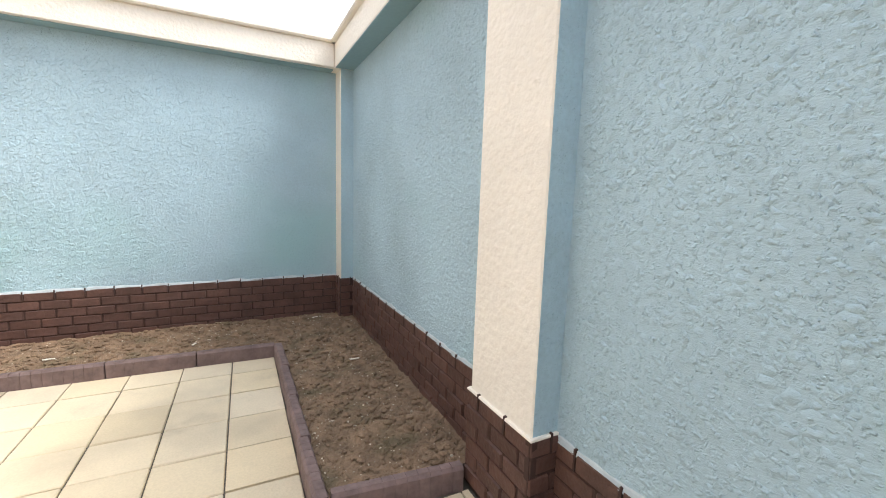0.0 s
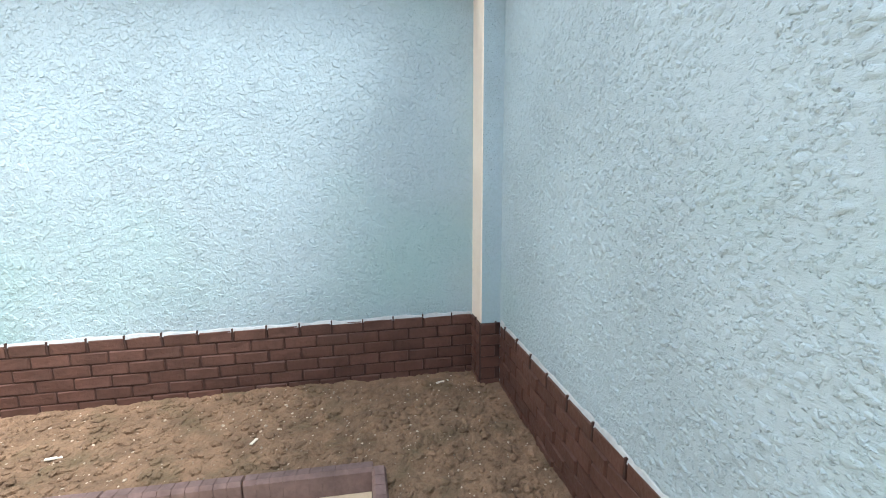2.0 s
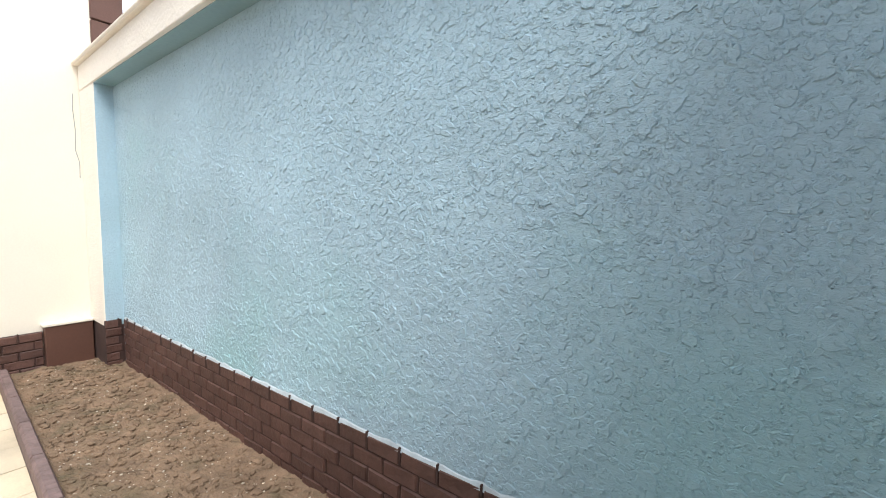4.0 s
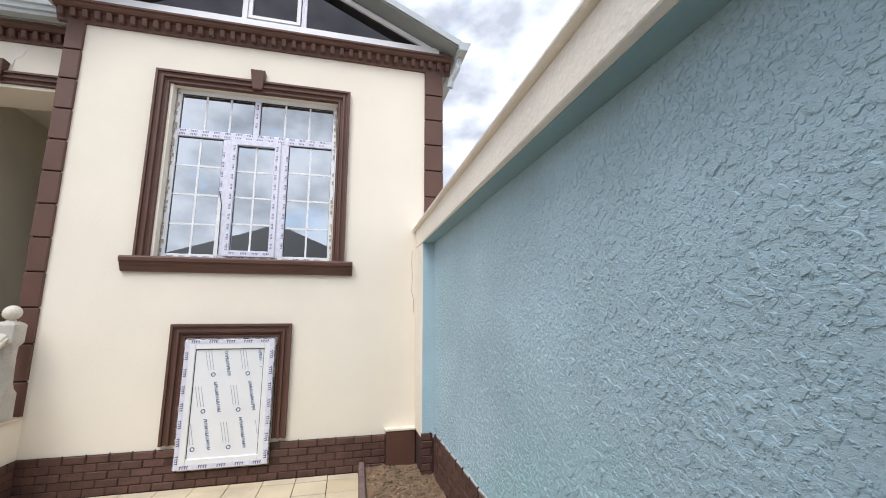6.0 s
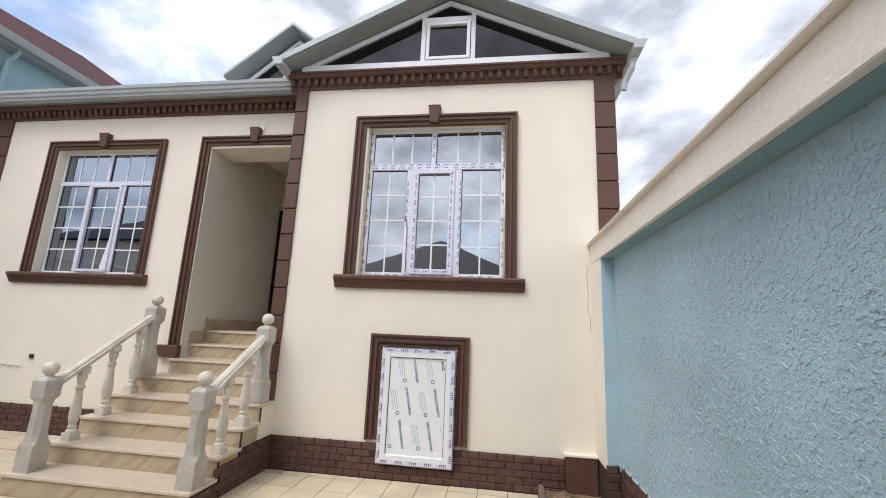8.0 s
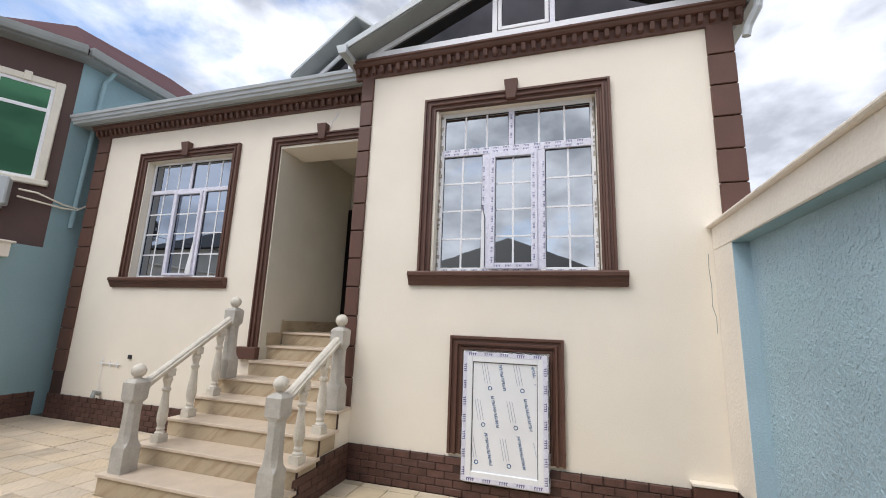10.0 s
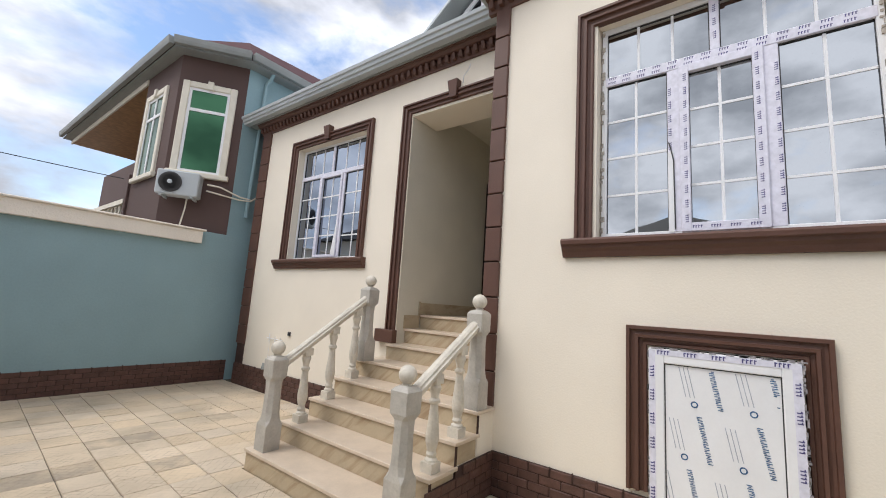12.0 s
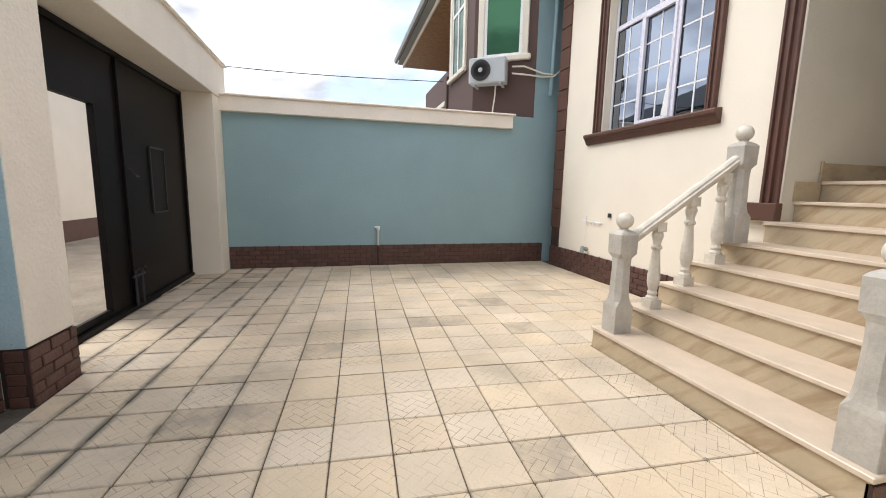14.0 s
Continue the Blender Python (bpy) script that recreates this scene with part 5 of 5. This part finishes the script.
part("balcony_rail", bal_row, NW_TRIM, near)
part("corner_post", boxes(((0.80, -12.62, 2.66), (0.92, -12.5, 4.0)), soft=0.01), NW_BROWN, near)

# outdoor unit on the bay
ac = thing("air_conditioner", "white wall-hung air conditioner outdoor unit", "air conditioner", (0.75, -10.2, 3.3))
ma = Matrix.Translation((0.60, -10.42, 3.30)) @ Matrix.Rotation(math.atan2(-0.68, 0.983), 4, "Z")


def ac_part(name, bm, mat, label="", smooth=False):
    bmesh.ops.transform(bm, matrix=ma, verts=bm.verts[:])
    return part(name, bm, mat, ac, label, smooth)


ac_part("body", boxes(((-0.34, 0.06, 0.0), (0.34, 0.33, 0.45)), soft=0.02), METAL)
bm = bmesh.new()
lathe(bm, [(0.205, 0.0), (0.205, 0.02), (0.18, 0.025), (0.17, 0.012), (0.002, 0.010)], (0, 0, 0), 26)
bmesh.ops.transform(bm, matrix=Matrix.Translation((0.11, 0.332, 0.225)) @ Matrix.Diagonal((0.9, 1, 0.9, 1)) @ Matrix.Rotation(radians(-90), 4, "X"), verts=bm.verts[:])
ac_part("fan_grille", bm, PLASTIC, "dark round fan grille")
bm = bmesh.new()
for k in range(5):
    r0 = 0.035 * (k + 1)
    lathe(bm, [(r0, 0.0), (r0 + 0.006, 0.0), (r0 + 0.006, 0.008), (r0, 0.008)], (0, 0, 0.02), 22)
bmesh.ops.transform(bm, matrix=Matrix.Translation((0.11, 0.332, 0.225)) @ Matrix.Diagonal((0.9, 1, 0.9, 1)) @ Matrix.Rotation(radians(-90), 4, "X"), verts=bm.verts[:])
ac_part("grille", bm, BLACK)
bm = bmesh.new()
lathe(bm, [(0.045, 0.0), (0.045, 0.012), (0.03, 0.018), (0.002, 0.018)], (0, 0, 0.024), 16)
bmesh.ops.transform(bm, matrix=Matrix.Translation((0.11, 0.332, 0.225)) @ Matrix.Diagonal((0.9, 1, 0.9, 1)) @ Matrix.Rotation(radians(-90), 4, "X"), verts=bm.verts[:])
ac_part("hub", bm, METAL)
for bx in (-0.27, 0.22):
    ac_part("bracket", boxes(((bx, 0.0, -0.03), (bx + 0.04, 0.33, 0.0))), METAL)
bm = bmesh.new()
tube(bm, [(0.30, -10.12, 3.50), (0.10, -9.98, 3.46), (-0.25, -9.95, 3.44), (-0.45, -9.92, 3.46), (-0.62, -9.9, 3.62)], 0.015)
tube(bm, [(0.30, -10.12, 3.62), (0.12, -9.98, 3.60), (-0.25, -9.95, 3.50), (-0.45, -9.92, 3.49)], 0.015)
tube(bm, [(0.55, -10.28, 3.32), (0.56, -10.28, 3.1), (0.62, -10.24, 2.75)], 0.014)
part("hoses", bm, NW_TRIM, ac, "pale lagged hoses")

# overhead cable
cable = thing("overhead_cable", "thin black cable strung to the neighbouring house", "cable", (1, -14, 4))
bm = bmesh.new()
tube(bm, [(1.0 + 8.0 * t, -12.5 - 1.57 * t, 3.87 + 0.45 * t - 0.12 * math.sin(math.pi * t)) for t in [i / 16 for i in range(17)]], 0.009, 5)
part("line", bm, PLASTIC, cable)

# ---- house across the lane ----
other = thing("opposite_house", "cream house across the lane with a dark hipped roof", "house", (13, -4, 0))
part("wall", boxes(((9.62, -22.0, 0.45), (9.9, 4.0, 3.3))), CREAM, other)
part("plinth", boxes(((9.6, -22.0, -0.1), (9.9, 4.0, 0.45))), BROWN, other)
part("wall", boxes(((9.9, -6.7, -0.1), (17.0, -0.7, 3.54))), CREAM, other)
bm = bmesh.new()
c = [bm.verts.new(p) for p in ((9.3, -7.1, 3.55), (17.4, -7.1, 3.55), (17.4, -0.3, 3.55), (9.3, -0.3, 3.55))]
a0, a1 = bm.verts.new((13.1, -3.95, 5.65)), bm.verts.new((14.0, -3.75, 5.65))
bm.faces.new([c[0], c[1], a1, a0])
bm.faces.new([c[1], c[2], a1])
bm.faces.new([c[2], c[3], a0, a1])
bm.faces.new([c[3], c[0], a0])
bm.faces.new(c[::-1])
part("roof", bm, ROOF_DARK, other, "dark hipped sheet roof")
part("wall", boxes(((11.0, -24.0, -0.1), (18.0, -13.0, 5.2))), CREAM, other)
bm = bmesh.new()
c = [bm.verts.new(p) for p in ((10.6, -24.4, 5.22), (18.4, -24.4, 5.22), (18.4, -12.6, 5.22), (10.6, -12.6, 5.22))]
a0 = bm.verts.new((14.5, -18.5, 7.6))
for k in range(4):
    bm.faces.new([c[k], c[(k + 1) % 4], a0])
bm.faces.new(c[::-1])
part("roof", bm, ROOF_DARK, other, "dark hipped sheet roof")

# ---- planting bed ----
KX = 4.60


def kerb_y(x):
    return -0.80 - 0.034 * x


def soil_z(x, y):
    p = Vector((x, y, 0.0))
    return 0.05 + 0.02 * noise.noise(p * 2.3) + 0.016 * noise.noise(p * 8) + 0.014 * abs(noise.noise(p * 22)) + 0.007 * noise.noise(p * 55)


def soil_patch(name, x0, x1, y0f, y1f, step=0.016):
    nx = int((x1 - x0) / step)
    verts, faces = [], []
    ny = max(4, int(abs(y1f(x1) - y0f(x1)) / step))
    for i in range(nx + 1):
        x = x0 + (x1 - x0) * i / nx
        for j in range(ny + 1):
            y = y0f(x) + (y1f(x) - y0f(x)) * j / ny
            verts.append((x, y, soil_z(x, y)))
    for i in range(nx):
        for j in range(ny):
            k = i * (ny + 1) + j
            faces.append((k, k + ny + 1, k + ny + 2, k + 1))
    me = bpy.data.meshes.new(name)
    me.from_pydata(verts, [], faces)
    me.materials.append(SOIL)
    return tagged(new(name, me), "bare brown clods of soil in the planting bed", "soil", "", "stuff")


soil_patch("soil", 0.05, KX + 0.01, lambda x: kerb_y(x) + 0.02, lambda x: BY + 0.0)
soil_patch("soil", KX + 0.01, AX, lambda x: -2.80, lambda x: BY)
verts, faces = [], []
rnd = random.Random(3)
ico = bmesh.new()
bmesh.ops.create_icosphere(ico, subdivisions=1, radius=1)
base_v, base_f = [v.co.copy() for v in ico.verts], [[v.index for v in f.verts] for f in ico.faces]
ico.free()
clods, bits = ([], []), ([], [])
for i in range(8500):
    if rnd.random() < 0.7:
        x = rnd.uniform(0.15, AX - 0.05)
        y = rnd.uniform(kerb_y(x) + 0.06, BY - 0.05) if x < KX else rnd.uniform(-2.75, BY - 0.05)
    else:
        x, y = rnd.uniform(KX + 0.06, AX - 0.04), rnd.uniform(-2.75, BY - 0.05)
    r = 0.0035 + 0.024 * rnd.random() ** 5
    vs, fs = clods if rnd.random() < 0.74 or r > 0.009 else bits
    k = len(vs)
    sx, sy, sz = rnd.uniform(0.7, 1.4), rnd.uniform(0.7, 1.4), rnd.uniform(0.4, 0.8)
    a = rnd.uniform(0, 6.28)
    for v in base_v:
        q = v * r * rnd.uniform(0.8, 1.2)
        vs.append((x + q.x * sx * math.cos(a) - q.y * sy * math.sin(a), y + q.x * sx * math.sin(a) + q.y * sy * math.cos(a), soil_z(x, y) + q.z * sz + r * 0.2))
    fs.extend([[k + j for j in f] for f in base_f])
for nm, (vs, fs), mt, lb in (("clods", clods, SOIL, "loose brown soil clods on the bed"), ("gravel", bits, PEBBLE, "pale gravel and chips scattered on the soil")):
    me = bpy.data.meshes.new(nm)
    me.from_pydata(vs, [], fs)
    me.materials.append(mt)
    tagged(new(nm, me), lb, "soil" if nm == "clods" else "gravel", "", "stuff")
for x, y, a, l in ((5.02, -0.22, 0.4, 0.09), (3.1, -0.55, 0.2, 0.07), (4.0, -0.62, 1.2, 0.05), (5.1, -1.4, 0.1, 0.08)):
    twig = thing("wood_chip", "pale splinter of wood lying on the soil", "wood", (x, y, soil_z(x, y)), "wood chips")
    bm = boxes(((-l / 2, -0.008, 0.004), (l / 2, 0.008, 0.012)), soft=0.002)
    bmesh.ops.transform(bm, matrix=pose(x, y, soil_z(x, y), 0, 3, math.degrees(a)), verts=bm.verts[:])
    part("splinter", bm, NW_TRIM, twig)

# kerb round the bed
kerb = thing("kerb", "mauve ribbed concrete kerb stones round the planting bed", "kerb", (KX, -0.9, 0), "", "structure")


def kerb_stone(a, b):
    a, b = Vector((*a, 0)), Vector((*b, 0))
    n = max(2, int((b - a).length / 0.052))
    bm = bmesh.new()
    way = (b - a).normalized()
    for i in range(n):
        p, q = a + (b - a) * (i / n), a + (b - a) * ((i + 0.95) / n)
        extrude(bm, [(-0.031, -0.04), (-0.031, 0.088), (-0.022, 0.104), (0.018, 0.108), (0.030, 0.092), (0.032, -0.04)], p, q)
    extrude(bm, [(-0.028, -0.04), (-0.028, 0.086), (-0.018, 0.100), (0.016, 0.103), (0.027, 0.089), (0.028, -0.04)], a, b)
    part("kerb_stone", bm, KERB, kerb)


xs = [0.055] + [KX - 0.02 - 0.535 * k for k in range(8, -1, -1)]
for a, b in zip(xs, xs[1:]):
    if b - a > 0.1:
        kerb_stone((a + 0.004, kerb_y(a)), (b - 0.004, kerb_y(b)))
ys = [kerb_y(KX) - 0.01 - 0.46 * k for k in range(5)]
for a, b in zip(ys, ys[1:]):
    kerb_stone((KX, a - 0.004), (KX + 0.01, b + 0.004))
kerb_stone((KX + 0.05, ys[-1] + 0.03), (5.22, -2.84))

# ---- courtyard paving ----
floor = bpy.data.objects["floor"]
PITCH, GAP = 0.3145, 0.0075
half = (PITCH - GAP) / 2
tile_sets = []
for k in range(8):
    rnd = random.Random(k)
    bm = boxes(((-half, -half, -0.03), (half, half, 0.0)), soft=0.005)
    for v in bm.verts:
        v.co.z += rnd.uniform(-0.001, 0.001)
    tile_sets.append(shape("paver", bm, TILE if k < 4 else TILE_PLAIN))
rnd = random.Random(12)
near_count = 0
SKEW = radians(-2.9)


def clip(poly, a, b, c):
    """Keeps the part of a convex polygon where a x + b y <= c."""
    out = []
    for p, q in zip(poly, poly[1:] + poly[:1]):
        dp, dq = a * p[0] + b * p[1] - c, a * q[0] + b * q[1] - c
        if dp <= 0:
            out.append(p)
        if (dp < 0 < dq) or (dq < 0 < dp):
            t = dp / (dp - dq)
            out.append((p[0] + (q[0] - p[0]) * t, p[1] + (q[1] - p[1]) * t))
    return out


# convex fields of paving: west, east, south and north limits
fields = (
    lambda p: clip(clip(clip(clip(p, -1, 0, -0.05), 1, 0, KX - 0.034), 0.034, 1, -0.834), 0, -1, 3.895),
    lambda p: clip(clip(clip(clip(p, -1, 0, -KX - 0.036), 1, 0, 5.232), 0.02, 1, -2.78), 0, -1, 3.895),
    lambda p: clip(clip(clip(clip(p, -1, 0, -1.286), 1, 0, 5.20), 0, 1, -3.897), 0, -1, 5.86),
    lambda p: clip(clip(clip(clip(p, -1, 0, 0.42), 1, 0, 5.20), 0, 1, -5.862), 0, -1, 9.975),
    lambda p: clip(clip(clip(clip(p, -1, 0, -5.202), 1, 0, 5.545), 0, 1, -6.15), 0, -1, 9.56),
)
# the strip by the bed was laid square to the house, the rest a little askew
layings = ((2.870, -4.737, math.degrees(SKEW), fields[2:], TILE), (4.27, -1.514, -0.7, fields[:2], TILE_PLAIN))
for ox, oy, turn, parts_of_yard, face in layings:
    far = bmesh.new()
    cs, sn = math.cos(radians(turn)), math.sin(radians(turn))
    for i, j in itertools.product(range(-18, 14), range(-20, 16)):
        u, v = PITCH * (i + 0.5), PITCH * (j + 0.5)
        x, y = ox + u * cs - v * sn, oy + u * sn + v * cs
        square = [(x + du * cs - dv * sn, y + du * sn + dv * cs) for du, dv in ((-half, -half), (half, -half), (half, half), (-half, half))]
        dz, tilt = rnd.uniform(-0.002, 0.002), rnd.uniform(-0.25, 0.25)
        for field in parts_of_yard:
            poly = field(square)
            if len(poly) < 3:
                continue
            area = abs(sum(p[0] * q[1] - q[0] * p[1] for p, q in zip(poly, poly[1:] + poly[:1]))) / 2
            if area < 0.004:
                continue
            whole = area > (2 * half) ** 2 - 0.001
            if -7.2 < y < -3.6 and near_count < 190 or y > -3.6 and near_count < 340 and x > 2.2:
                near_count += 1
                if whole:
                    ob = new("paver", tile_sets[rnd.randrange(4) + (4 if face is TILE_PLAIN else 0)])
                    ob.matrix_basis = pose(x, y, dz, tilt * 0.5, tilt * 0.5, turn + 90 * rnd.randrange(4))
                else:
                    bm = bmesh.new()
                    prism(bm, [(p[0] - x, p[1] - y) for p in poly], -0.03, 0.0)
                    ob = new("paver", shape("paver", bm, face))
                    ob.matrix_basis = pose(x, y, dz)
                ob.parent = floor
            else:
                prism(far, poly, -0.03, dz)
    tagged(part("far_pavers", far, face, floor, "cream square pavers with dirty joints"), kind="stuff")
